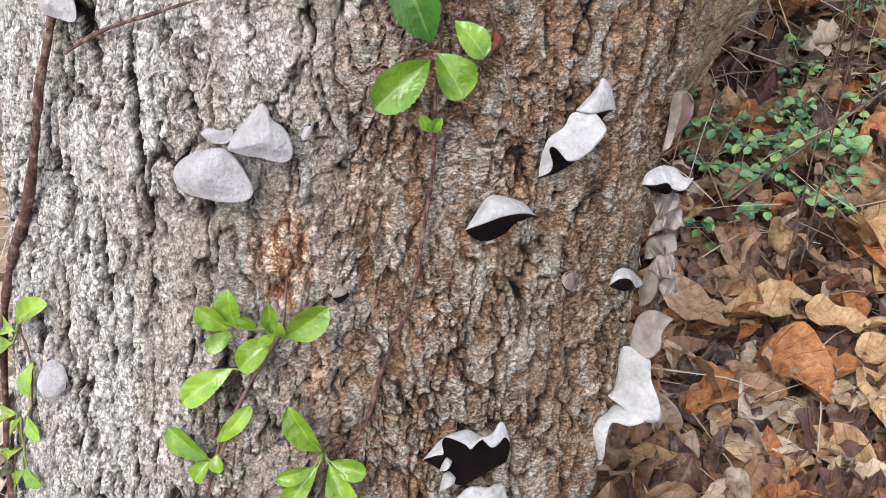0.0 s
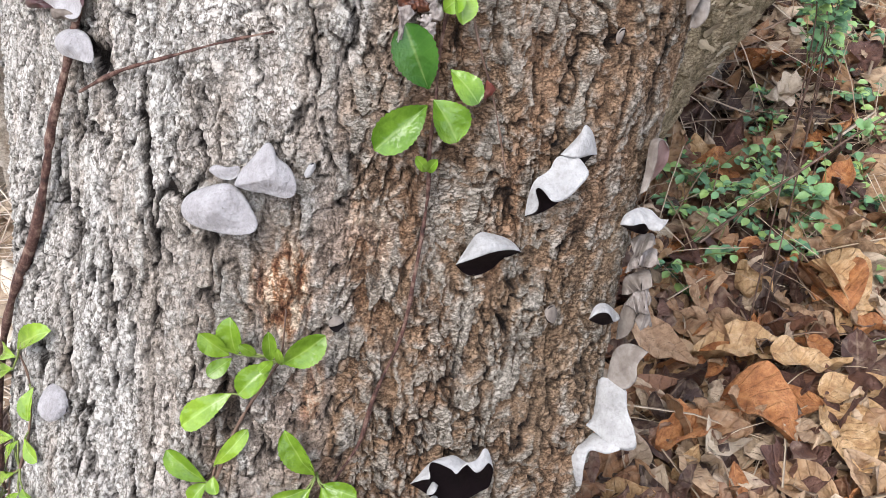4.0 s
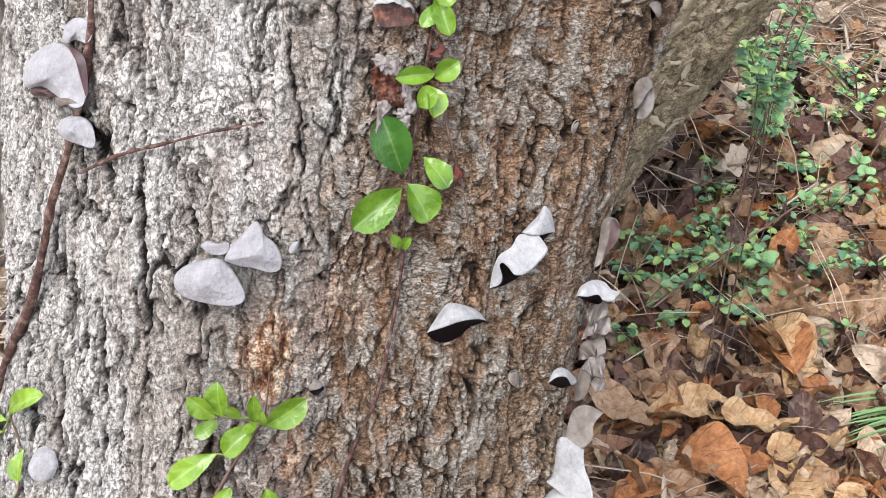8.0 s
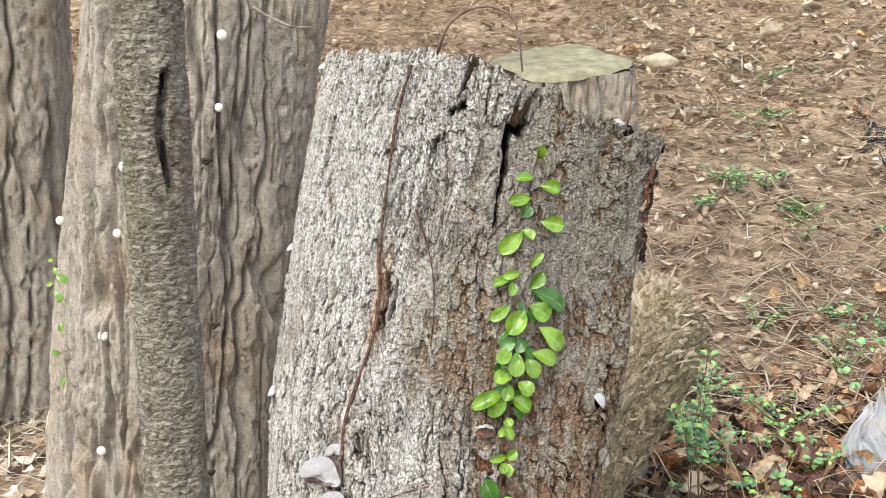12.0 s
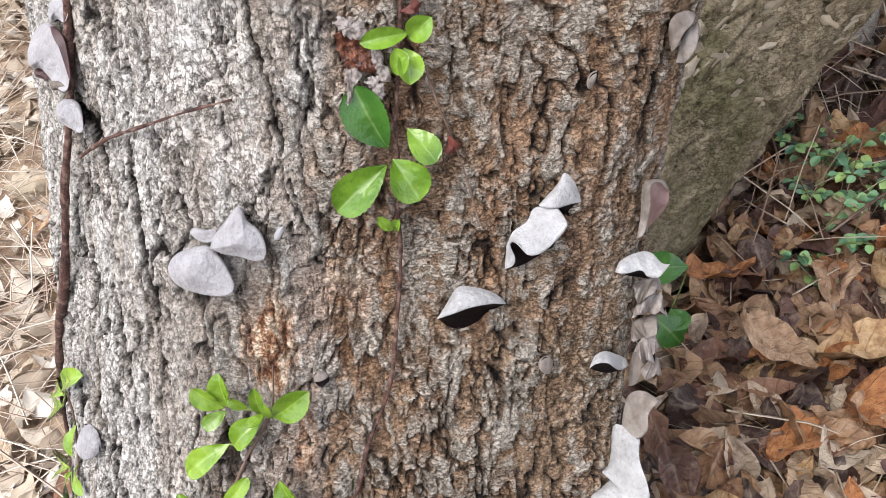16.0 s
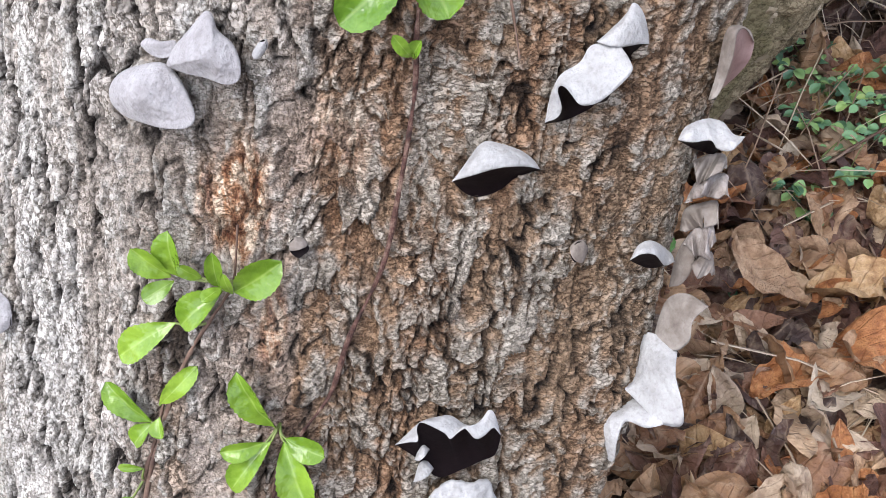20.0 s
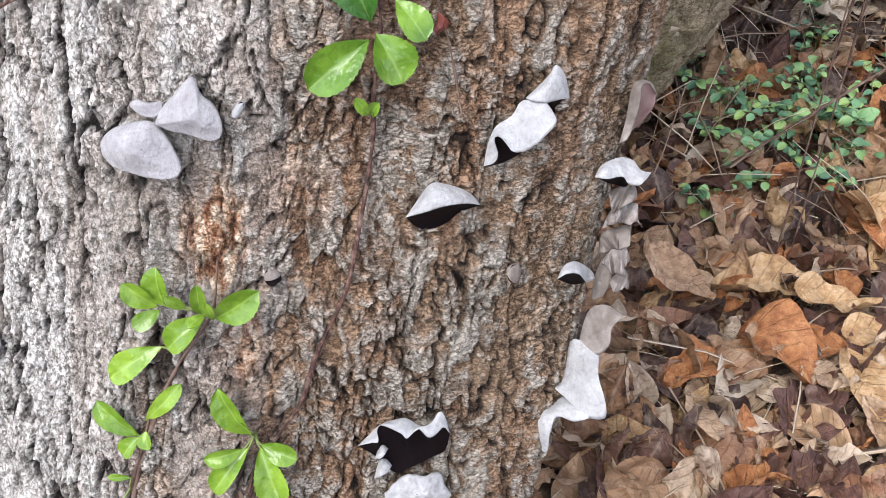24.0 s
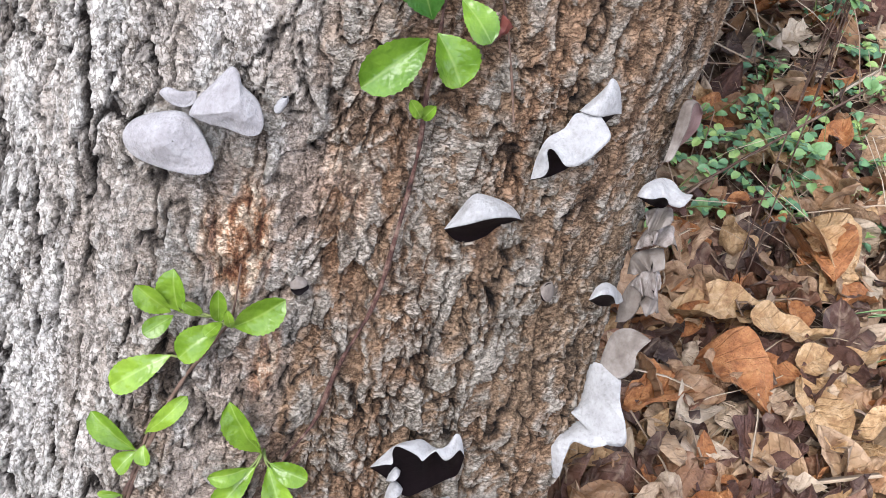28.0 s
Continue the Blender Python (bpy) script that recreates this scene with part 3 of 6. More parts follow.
# knot holes in the large tree
for x, z, size in [(-0.602, 0.932, 0.014), (-0.617, 0.542, 0.014), (-0.656, 0.17, 0.014)]:
    a, k = np.meshgrid(np.linspace(0, 2 * math.pi, 20, endpoint=False), np.linspace(1, 0.05, 6))
    rr = size * k * (1 + 0.2 * np.sin(3 * a + x * 20))
    sheet("knot", np.stack([x + rr * np.cos(a), 1.466 - 0.008 * (1 - np.abs(2 * k - 1)), z + 0.6 * rr * np.sin(a)], -1).reshape(-1, 3), quads(6, 20, True), MAT["hole"], big_tree, "small dark knot hole")


# ---- wood-ear fungi ----
MAT["ear"] = simple("grey_felt", [(0.3, (0.25, 0.237, 0.242)), (0.5, (0.31, 0.297, 0.304)), (0.7, (0.38, 0.37, 0.378))], 110, 0.9, 0.8, 0.002, Sheen_Weight=0.25, Specular_IOR_Level=0.2)
MAT["ear_white"] = simple("pale_felt", [(0.3, (0.28, 0.277, 0.275)), (0.5, (0.36, 0.357, 0.355)), (0.7, (0.43, 0.43, 0.432))], 75, 0.9, 0.8, 0.002, Sheen_Weight=0.2, Specular_IOR_Level=0.2)
MAT["ear_brown"] = simple("brown_felt", [(0.3, (0.11, 0.089, 0.075)), (0.5, (0.185, 0.158, 0.138)), (0.7, (0.28, 0.252, 0.226))], 60, 0.85, 0.6, 0.0015, Specular_IOR_Level=0.2)
MAT["withered"] = simple("withered_flesh", [(0.3, (0.17, 0.135, 0.12)), (0.5, (0.28, 0.245, 0.225)), (0.7, (0.4, 0.37, 0.35))], 160, 0.85, 0.6, 0.002, Specular_IOR_Level=0.2)
MAT["red_scrap"] = simple("dead_red_leaf", [(0.3, (0.07, 0.016, 0.011)), (0.7, (0.19, 0.045, 0.03))], 60, 0.6, 0.4, 0.001)
MAT["gill_wine"] = simple("wine_brown_jelly", [(0.3, (0.03, 0.011, 0.012)), (0.7, (0.065, 0.024, 0.026))], 50, 0.5, 0.4, 0.001)
MAT["ear_pink"] = simple("pinkish_jelly", [(0.3, (0.16, 0.095, 0.09)), (0.7, (0.28, 0.19, 0.18))], 60, 0.5, 0.4, 0.001)
# the flesh's own dark tone taken near black, under-cap shade put into the colour
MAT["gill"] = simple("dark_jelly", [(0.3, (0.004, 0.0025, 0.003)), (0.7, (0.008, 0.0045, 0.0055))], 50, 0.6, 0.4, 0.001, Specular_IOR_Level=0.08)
MAT["gill_red"] = simple("red_brown_jelly", [(0.35, (0.03, 0.01, 0.007)), (0.5, (0.09, 0.03, 0.016)), (0.65, (0.24, 0.09, 0.045))], 190, 0.45, 0.5, 0.001)


def hood(w, h, depth, lip, ruffle=0.0, waves=3, skew=0.0, phase=0.0, nu=40, nv=16, over=1.0, shell=0.0, crown=0.12, point=0.0):
    """A shell that springs from the upper edge of an oval on the bark and arches out and down to a lip.
    lip: the lip's height as a share of the oval (1 top, -1 bottom). shell: how far the layer lies inside."""
    u = np.linspace(-1, 1, nu)
    s = np.linspace(0, 1, nv)
    U, S = np.meshgrid(u, s)
    arc = np.sqrt(np.clip(1 - U * U, 0, 1))
    peak = 1 + crown * np.exp(-((U - skew) / 0.22) ** 2)
    yb = h / 2 * arc ** 0.8 * peak
    wave = ruffle * (np.sin(U * math.pi * waves + phase) + 0.5 * np.sin(U * math.pi * waves * 2.3 + 2 * phase))
    yl = h / 2 * (lip * arc ** 0.6) + wave * h * 0.35 * arc
    yl = yl - point * h * np.exp(-((U - 0.62) / 0.28) ** 2) * arc
    bend = S * math.pi / 2 * over
    out = (depth - shell) * arc ** 0.7 * np.sin(bend) * (1 + 0.6 * wave * S)
    y = yb - shell * arc + (yl - yb + shell * arc) * (1 - np.cos(bend)) / (1 - math.cos(math.pi / 2 * over) + 1e-6)
    x = (w / 2 - shell) * (U + skew * 0.25 * S * arc) + 0.06 * w * wave * S
    lump = 0.03 * depth * layered(U * 3 + phase, S * 3, 5)
    return np.stack([x, y, out + lump], -1), quads(nv, nu)


def ear_parts(parent, m, w, h, depth, lip, ruffle=0.0, waves=3, skew=0.0, phase=0.0, felt="ear", jelly="gill", plate=True, over=1.0, label="", crown=0.12, point=0.0):
    outer, f = hood(w, h, depth, lip, ruffle, waves, skew, phase, over=over, crown=crown, point=point)
    inner, _ = hood(w, h, depth, lip, ruffle, waves, skew, phase, over=over, crown=crown, point=point, shell=min(0.0016, depth * 0.2))
    nv, nu, _ = outer.shape
    pts = np.concatenate([outer.reshape(-1, 3), inner[-1]])
    k = np.arange(nu - 1)
    base = (nv - 1) * nu
    rim = np.stack([base + k + 1, base + k, nv * nu + k, nv * nu + k + 1], 1)

    def put(p):
        p4 = np.concatenate([p, np.ones((len(p), 1))], 1)
        return (p4 @ np.array(m).T)[:, :3]
    cap = sheet("cap", put(pts), np.concatenate([f[:, ::-1], rim]), MAT[felt], parent, label)
    V, F = inner.reshape(-1, 3), f
    if plate:
        t, r = np.meshgrid(np.linspace(0, 2 * math.pi, 48, endpoint=False), np.linspace(1, 0.02, 8))
        wob = 1 + 0.07 * np.sin(3 * t + phase) + 0.05 * np.sin(5 * t + 2 * phase)
        P = np.stack([(w / 2) * 0.99 * r * np.cos(t) * wob, h / 2 * r * np.sin(t) * wob, 0.0015 + 0.25 * depth * r ** 3 * np.clip(-np.sin(t), 0, 1) + 0.0 * t], -1)
        F = np.concatenate([F, quads(8, 48, True)[:, ::-1] + len(V)])
        V = np.concatenate([V, P.reshape(-1, 3)])
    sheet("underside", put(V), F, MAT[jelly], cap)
    return cap


def ear(a, z, w, h, depth, lip=-0.8, roll=0.0, tilt=0.0, turn=0.0, out=0.004, label="", **kw):
    """One fungus on the stump: at a degrees round and the height z, rolled about its stalk and tilted off the bark."""
    m = stump_frame(a, z, out) @ pose(0, 0, 0, 0, 0, roll) @ pose(0, 0, 0, -tilt, turn, 0)
    top = thing("wood_ear_fungus", label or "pale grey felted wood-ear fungus growing on the bark", "fungus", group="wood ears on the stump")
    ear_parts(top, m, w, h, depth, lip, **kw)
    return top


def rag(parent, a, z, w, h, roll, seed, felt, out=0.006, turn=0.0, rough=1.0, taper=0.5):
    """A torn or shrivelled scrap: a crumpled strip hanging from its upper edge, with some thickness."""
    u, v = np.meshgrid(np.linspace(-1, 1, 21), np.linspace(0, 1, 25))
    wide = w / 2 * (1 - taper * v) * (1 + 0.4 * field(v * 5 * rough, v * 0, seed))
    X = u * wide + 0.25 * w * field(v * 3 * rough, v * 0, seed + 2)
    Y = -v * h + 0.1 * h * field(u * 3 * rough, v * 0, seed + 3)
    O = out + 0.5 * w * layered((u * 1.7 + seed) * rough, v * 2.6 * rough, seed + 4, 3) * (0.4 + v) + 0.3 * w * (1 - u * u)
    front = np.stack([X, Y, O], -1).reshape(-1, 3)
    f = quads(25, 21)
    m = np.array(stump_frame(a, z) @ pose(0, 0, 0, 0, 0, roll) @ pose(0, 0, 0, 0, turn, 0))

    def put(p):
        return (np.concatenate([p, np.ones((len(p), 1))], 1) @ m.T)[:, :3]
    ring = np.concatenate([np.arange(21), np.arange(1, 25) * 21 + 20, 24 * 21 + np.arange(19, -1, -1), np.arange(23, 0, -1) * 21])
    back = front - np.array([0, 0, 0.0014])
    n = len(front)
    edge = np.stack([ring, np.roll(ring, -1), np.roll(ring, -1) + n, ring + n], 1)
    sheet("scrap", put(np.concatenate([front, back])), np.concatenate([f[:, ::-1], f + n, edge]), MAT[felt], parent)


def curve(points, n):
    """A smooth line through a few points, in n even steps."""
    P = np.array(points, float)
    t = np.linspace(0, len(P) - 1, 16 * len(P))
    k = np.minimum(t.astype(int), len(P) - 2)
    f = (t - k)[:, None]
    a, b, c, d = P[np.maximum(k - 1, 0)], P[k], P[k + 1], P[np.minimum(k + 2, len(P) - 1)]
    C = 0.5 * (2 * b + (c - a) * f + (2 * a - 5 * b + 4 * c - d) * f ** 2 + (3 * b - a - 3 * c + d) * f ** 3)
    L = np.concatenate([[0], np.cumsum(np.linalg.norm(np.diff(C, axis=0), axis=1))])
    s = np.linspace(0, L[-1], n)
    return np.stack([np.interp(s, L, C[:, 0]), np.interp(s, L, C[:, 1])], 1)


def facing(a, z, face, rise):
    """A pose at a place of the trunk: x level, z turned to the heading face and raised by rise degrees."""
    f, e = radians(face), radians(rise)
    n = Vector((math.sin(f) * math.cos(e), -math.cos(f) * math.cos(e), math.sin(e)))
    r = Vector((math.cos(f), math.sin(f), 0))
    return on_stump(a, z), r, n.cross(r), n


def to_bark(origin, r, u, n, xy):
    """How far along n the bark lies under each place xy of the pose (its outermost line where it passes the trunk)."""
    o = np.linspace(-0.16, 0.06, 221)
    p = np.array(origin) + xy[:, None, :1] * np.array(r) + xy[:, None, 1:] * np.array(u) + o[None, :, None] * np.array(n)
    cx, cy, rad = axis(p[..., 2])
    rad = girth(np.arctan2(p[..., 0] - cx, cy - p[..., 1]), p[..., 2])
    d = np.hypot(p[..., 0] - cx, p[..., 1] - cy) - rad
    inside = d < 0
    first = 220 - np.argmax(inside[:, ::-1], axis=1)
    best = np.where(inside.any(1), first, np.argmin(d, axis=1))
    return o[best]


def shaped(parent, a, z, face, rise, depth, root, lip, low=(), felt="ear", jelly="gill", label="", nu=64, seed=1, out=0.0, frill=0.0, curl=1.12):
    """A fungus cap between the line of its root on the bark and the line of its free lip, both in millimetres;
    low is the line where its dark underside meets the bark."""
    place = facing(a, z, face, rise)
    R, L = curve(root, nu) / 1000, curve(lip, nu) / 1000
    L = L + frill * np.sin(math.pi * np.linspace(0, 1, nu))[:, None] * np.stack([field(np.linspace(0, 9, nu), np.zeros(nu), seed), field(np.linspace(0, 9, nu), np.zeros(nu), seed + 3)], 1)
    W = curve(low, nu) / 1000 if len(low) else L + 0.35 * (R - L)
    u = np.linspace(0, 1, nu)
    arc = np.sin(math.pi * u) ** 0.5
    oR, oL, oW = to_bark(*place, R), to_bark(*place, L), to_bark(*place, W)
    kernel = np.ones(9) / 9

    def even(o):
        return np.convolve(np.pad(o, 4, mode="edge"), kernel, mode="valid")
    oR, oL, oW = even(oR) + 0.003 + out, even(oL) + 0.002 + out, even(oW) + out
    oL = np.maximum(oL, oR * 0.3 + oL * 0.7) + 0.002 + depth * arc
    oL = oL + 2.5 * frill * arc * field(u * 11, u * 0, seed + 6)
    s = np.linspace(0, 1, 15)
    S, U = np.meshgrid(s, u, indexing="ij")
    lift = np.sin(S * math.pi / 2 * curl) ** 0.85
    XY = R[None] * (1 - S[..., None]) + L[None] * S[..., None]
    O = oR[None] * (1 - lift) + oL[None] * lift + 0.10 * depth * np.sin(S * math.pi) * arc[None]
    O = O + 0.07 * depth * layered(U * 4 + seed, S * 3, seed) * np.sin(S * math.pi) + 0.03 * depth * layered(U * 13, S * 9 + seed, seed + 5)
    thick = min(0.0013, 0.12 * depth)
    inner = L + (R - L) * 0.04
    oI = O[-1] - thick
    back = np.linspace(0, 1, 9)[:, None]
    XYb = inner[None] * (1 - back[..., None]) + W[None] * back[..., None]
    Ob = oI[None] * (1 - back) + (oW + 0.001)[None] * back - 0.5 * depth * np.sin(back * math.pi) * arc[None] * 0.6
    org, r, up, n = (np.array(v) for v in place)

    def put(xy, o):
        return (org + xy[..., :1] * r + xy[..., 1:] * up + o[..., None] * n).reshape(-1, 3)
    cap_v = np.concatenate([put(XY, O), put(inner[None], oI[None])])
    cap = sheet("cap", cap_v, quads(16, nu)[:, ::-1], MAT[felt], parent, label)
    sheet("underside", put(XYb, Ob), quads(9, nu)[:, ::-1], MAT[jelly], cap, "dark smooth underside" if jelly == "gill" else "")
    return cap


def cushion(label, a, z, face, rise, depth, outline, crown=(0, 0), felt="ear", seed=1, parent=None, name="cap", rough=1.0, out=0.0, torn=0.0, soften=3):
    """A thick fungus cap like a cushion inside a smooth outline in millimetres, its lower lip free of the bark; crown: its highest place."""
    top = parent or thing("wood_ear_fungus", label, "fungus", group="wood ears on the stump")
    nu, nv = 88, 22
    ring = curve(list(outline) + [outline[0]], nu + 1)[:-1] / 1000
    near = np.arange(-soften, soften + 1)
    ring = np.mean([np.roll(ring, k, axis=0) for k in near], axis=0)
    if torn:
        way = np.linspace(0, 40, nu)
        ring = ring + torn * np.stack([field(way, way * 0, seed), field(way, way * 0, seed + 4)], 1)
    place = facing(a, z, face, rise)
    org, r, up, n = (np.array(v) for v in place)
    base = to_bark(*place, ring)
    base = out + np.convolve(np.concatenate([base[-6:], base, base[:6]]), np.ones(13) / 13, mode="valid")
    mid = np.array(crown) / 1000
    s = np.linspace(0.02, 1, nv)[:, None]
    XY = mid + (ring - mid)[None] * s[..., None]
    fall = np.clip((ring[:, 1].max() - ring[:, 1]) / np.ptp(ring[:, 1]), 0, 1)[None]
    dome = (1 - s ** 2.4) ** 0.6
    edge = 0.25 + 0.5 * fall
    g = np.linspace(0, 2 * math.pi, nu, endpoint=False)[None]
    O = base.mean() * (1 - s ** 2) + base[None] * s ** 2 + depth * (edge * s ** 2 + (1 - edge * s ** 2) * dome)
    O = O + 0.05 * rough * depth * layered(XY[..., 0] * 90 + seed, XY[..., 1] * 90, seed) + 0.008 * depth * np.sin(26 * s ** 1.5 + layered(np.cos(g) + seed, np.sin(g) + 0 * s, seed + 2)) * s * fall

    O = O + 2.2 * torn * layered(XY[..., 0] * 330 + seed, XY[..., 1] * 330, seed + 7)

    def put(xy, o):
        return (org + xy[..., :1] * r + xy[..., 1:] * up + o[..., None] * n).reshape(-1, 3)
    lip = mid + (ring - mid) * 0.975
    under = np.stack([lip, mid + (ring - mid) * 0.9, mid + (ring - mid) * 0.72])
    ou = np.stack([O[-1] - 0.0022, O[-1] - 0.35 * depth, base - 0.004])
    cap = sheet(name, put(np.concatenate([XY, lip[None]]), np.concatenate([O, ou[:1]])), quads(nv + 1, nu, True), MAT[felt], top)
    if not parent:
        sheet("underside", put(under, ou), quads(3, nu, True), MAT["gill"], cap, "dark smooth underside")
    return top


def grown(label, *args, **kw):
    top = thing("wood_ear_fungus", label, "fungus", group="wood ears on the stump")
    shaped(top, *args, **kw)
    return top


# the pair in the middle, joined at a small nub
cushion("large smooth lilac-grey wood-ear fungus of a joined pair", -7.3, 0.444, 26, 30, 0.024, [(-25.3, 0.6), (-22.6, 7.2), (-15.5, 12.2), (-4.9, 13.7), (5.7, 13.4), (11.5, 6.7), (14.7, -2.1), (17.1, -14.5), (13.7, -19.4), (3.1, -19.0), (-9.3, -14.5), (-20.8, -7.9)], (-2, -1), seed=2)
cushion("smooth grey wood-ear fungus with a pointed crown", -1.8, 0.47, 26, 30, 0.022, [(-21.7, -7.0), (-15.9, 1.2), (-8.8, 6.9), (-2.2, 12.5), (2.0, 15.4), (4.6, 12.5), (5.5, 5.6), (11.5, -1.9), (13.3, -11.2), (11.1, -19.0), (4.5, -19.9), (-4.4, -15.4), (-13.2, -12.1)], (1, -7), seed=3, soften=1)
cushion("small pale knobbly nub between two wood-ear fungi", -6.9, 0.467, 26, 30, 0.009, [(-11.8, 2.0), (-7.4, 4.6), (-0.5, 1.6), (6.5, 0.8), (4.0, -5.1), (-1.1, -6.5), (-7.4, -3.6)], seed=5)
# bracket with a dark mouth
grown("cream wood-ear bracket with a dark open underside", 30.9, 0.408, -2, 37, 0.014,
      [(-22.2, -11.3), (-16.7, -1.5), (-8.9, 10.3), (0.5, 10.8), (9.8, 8.9), (15.8, 5.4), (19.7, 1.0)],
      [(-22.2, -11.3), (-10.3, -6.9), (2.5, -1.5), (12.8, 1.0), (19.7, 1.0)],
      [(-22.2, -11.3), (-15.8, -16.2), (-8.4, -16.7), (1.0, -11.8), (7.9, -4.9), (19.7, 1.0)], felt="ear_white", seed=4)
# folded ribbon
fold = grown("folded pale wood-ear fungus with dark gaps under its lip", 37.7, 0.445, -7, 32, 0.013,
             [(-15.5, -20.8), (-14.5, -8.2), (-11.1, 2.9), (-3.4, 10.1), (0.5, 18.4), (6.3, 20.8), (13.5, 21.3)],
             [(-15.5, -20.8), (-8.7, -17.4), (-6.8, -12.1), (-9.2, -4.3), (-7.2, -1.9), (-3.4, -3.4), (0.5, -8.7), (5.3, -9.2), (12.1, -4.8), (21.7, 8.7), (19.8, 15.0), (13.5, 21.3)],
             [(-15.5, -21.3), (-7.7, -18.4), (-2.9, -15.5), (3.4, -10.6), (6.3, -7.2), (11.6, -2.9), (13.5, 21.3)], felt="ear_white", nu=96, seed=5, out=0.005)
shaped(fold, 40.5, 0.468, -8, 29, 0.009,
       [(-12.9, -5.7), (-5.7, 3.8), (-1.9, 9.6), (0.5, 14.8), (4.8, 11.9), (8.1, 4.8), (10.0, -2.9)],
       [(-12.9, -5.7), (-7.2, -6.7), (-1.4, -6.7), (1.9, -5.7), (6.2, -3.8), (10.0, -2.9)],
       [(-12.9, -5.7), (-3.3, -6.2), (2.4, -12.4), (4.8, -8.6), (7.2, -3.8), (10.0, -2.9)], felt="ear_white", seed=6)
# open dark cup with a frilled lip
cup = grown("open wood-ear cup, dark inside with a white frilled lip", 32.6, 0.253, 0, 51, 0.009,
            [(-30.9, -13.3), (-25.5, -6.9), (-17.2, 2.0), (-6.4, 6.9), (-0.5, 7.9), (7.4, 4.4), (14.2, 5.4), (19.1, 14.2), (23.1, 12.3), (27.0, 1.5)],
            [(-30.9, -13.3), (-21.6, -10.3), (-16.7, -8.8), (-18.2, -1.0), (-14.2, 1.5), (-2.9, -2.0), (1.0, -4.9), (4.4, -1.0), (7.4, 2.5), (14.2, -2.5), (18.7, -0.5), (23.1, 4.9), (27.0, 1.5)],
            [(-30.9, -13.3), (-19.1, -19.1), (-6.9, -28.0), (6.4, -21.6), (17.2, -14.7), (24.5, -9.8), (27.0, 1.5)], felt="ear_white", nu=110, seed=7)
shaped(cup, 29.7, 0.239, 2, 52, 0.01, [(-4.4, -4.0), (-3.0, 1.0), (0.0, 5.4), (4.0, 3.0)], [(-4.4, -4.0), (0.0, -4.0), (3.0, -1.0), (4.0, 3.0)], felt="ear_white")
shaped(cup, 30.5, 0.226, 2, 53, 0.01, [(-6.4, -6.4), (-3.9, 4.4), (0.5, 6.9), (4.9, 3.0)], [(-6.4, -6.4), (-0.5, -4.4), (3.9, -1.0), (4.9, 3.0)], felt="ear_white")
cushion("crumpled white wood-ear fungus below the dark cup", 33.6, 0.218, 13, 50, 0.014, [(-15.4, -9.1), (-9.0, -6.5), (-6.4, -0.8), (1.9, 1.5), (14.7, -0.1), (23.6, 2.1), (27.1, -8.4), (32.0, -14.8), (26.8, -17.7), (19.8, -16.1), (16.0, -20.7), (11.5, -16.4), (0.6, -20.2), (-2.6, -24.4), (-9.0, -21.2), (-13.5, -15.5)], (7.4, -11.8), felt="ear_white", seed=31, rough=3.0, torn=0.0007)
ear(25.0, 0.193, 0.036, 0.027, 0.014, -1.0, roll=10, phase=2.9, felt="ear_white", label="rounded pale wood-ear fungus low on the stump")
# small ones
ear(41.2, 0.358, 0.0124, 0.0114, 0.005, -0.9, roll=-20, phase=1, felt="ear_brown", label="tiny grey-brown wood-ear fungus")
ear(10.5, 0.373, 0.010, 0.010, 0.006, 0.1, roll=25, phase=2, felt="ear_brown", label="tiny brown wood-ear fungus")
ear(4.0, 0.472, 0.005, 0.010, 0.004, -0.9, roll=-25, phase=2, felt="ear_white", label="speck of white fungus on the bark")
ear(-33.5, 0.279, 0.026, 0.022, 0.012, -1.0, roll=-18, skew=0.3, phase=0.3, felt="ear", label="small lilac-grey wood-ear fungus low on the bark")
ear(40.7, 0.539, 0.0057, 0.0114, 0.003, -0.9, roll=-30, phase=0.3, felt="ear_brown", label="sliver of grey-brown fungus on the bark")
# along the woody stem
droop = cushion("large drooping grey wood-ear fungus with a dark mouth", -40.6, 0.548, 20, 22, 0.026, [(-22.8, -1.6), (-21.7, 8.6), (-14.1, 17.3), (-2.4, 23.1), (11.8, 22.3), (19.6, 9.4), (22.8, -4.7), (22.1, -17.3), (16.8, -23.6), (9.4, -19.6), (0.8, -11.3), (-9.4, -4.7), (-17.7, -6.0)], (1.2, -0.6), seed=8)
cushion("", -40.6, 0.548, 20, 22, 0.012, [(-18.4, -6.0), (-11.0, -3.5), (-2.4, -6.6), (5.2, -11.6), (0.8, -13.5), (-9.9, -11.9), (-16.5, -10.4)], (-7.5, -9.1), felt="gill_wine", parent=droop, name="mouth", out=0.008)
cushion("", -40.6, 0.548, 20, 22, 0.006, [(13.7, 20.7), (21.2, 16.5), (25.3, 9.4), (25.0, -4.7), (22.8, -17.3), (20.4, -4.7), (18.1, 11.0)], (20.9, 4.4), felt="gill_wine", parent=droop, name="wing", out=0.012)
cushion("", -40.6, 0.548, 20, 22, 0.01, [(0.0, -13.3), (8.6, -14.1), (18.1, -21.2), (16.5, -24.3), (8.6, -21.2), (1.6, -20.4)], (8.9, -19.1), felt="ear_brown", parent=droop, name="lower_fold", out=0.01)
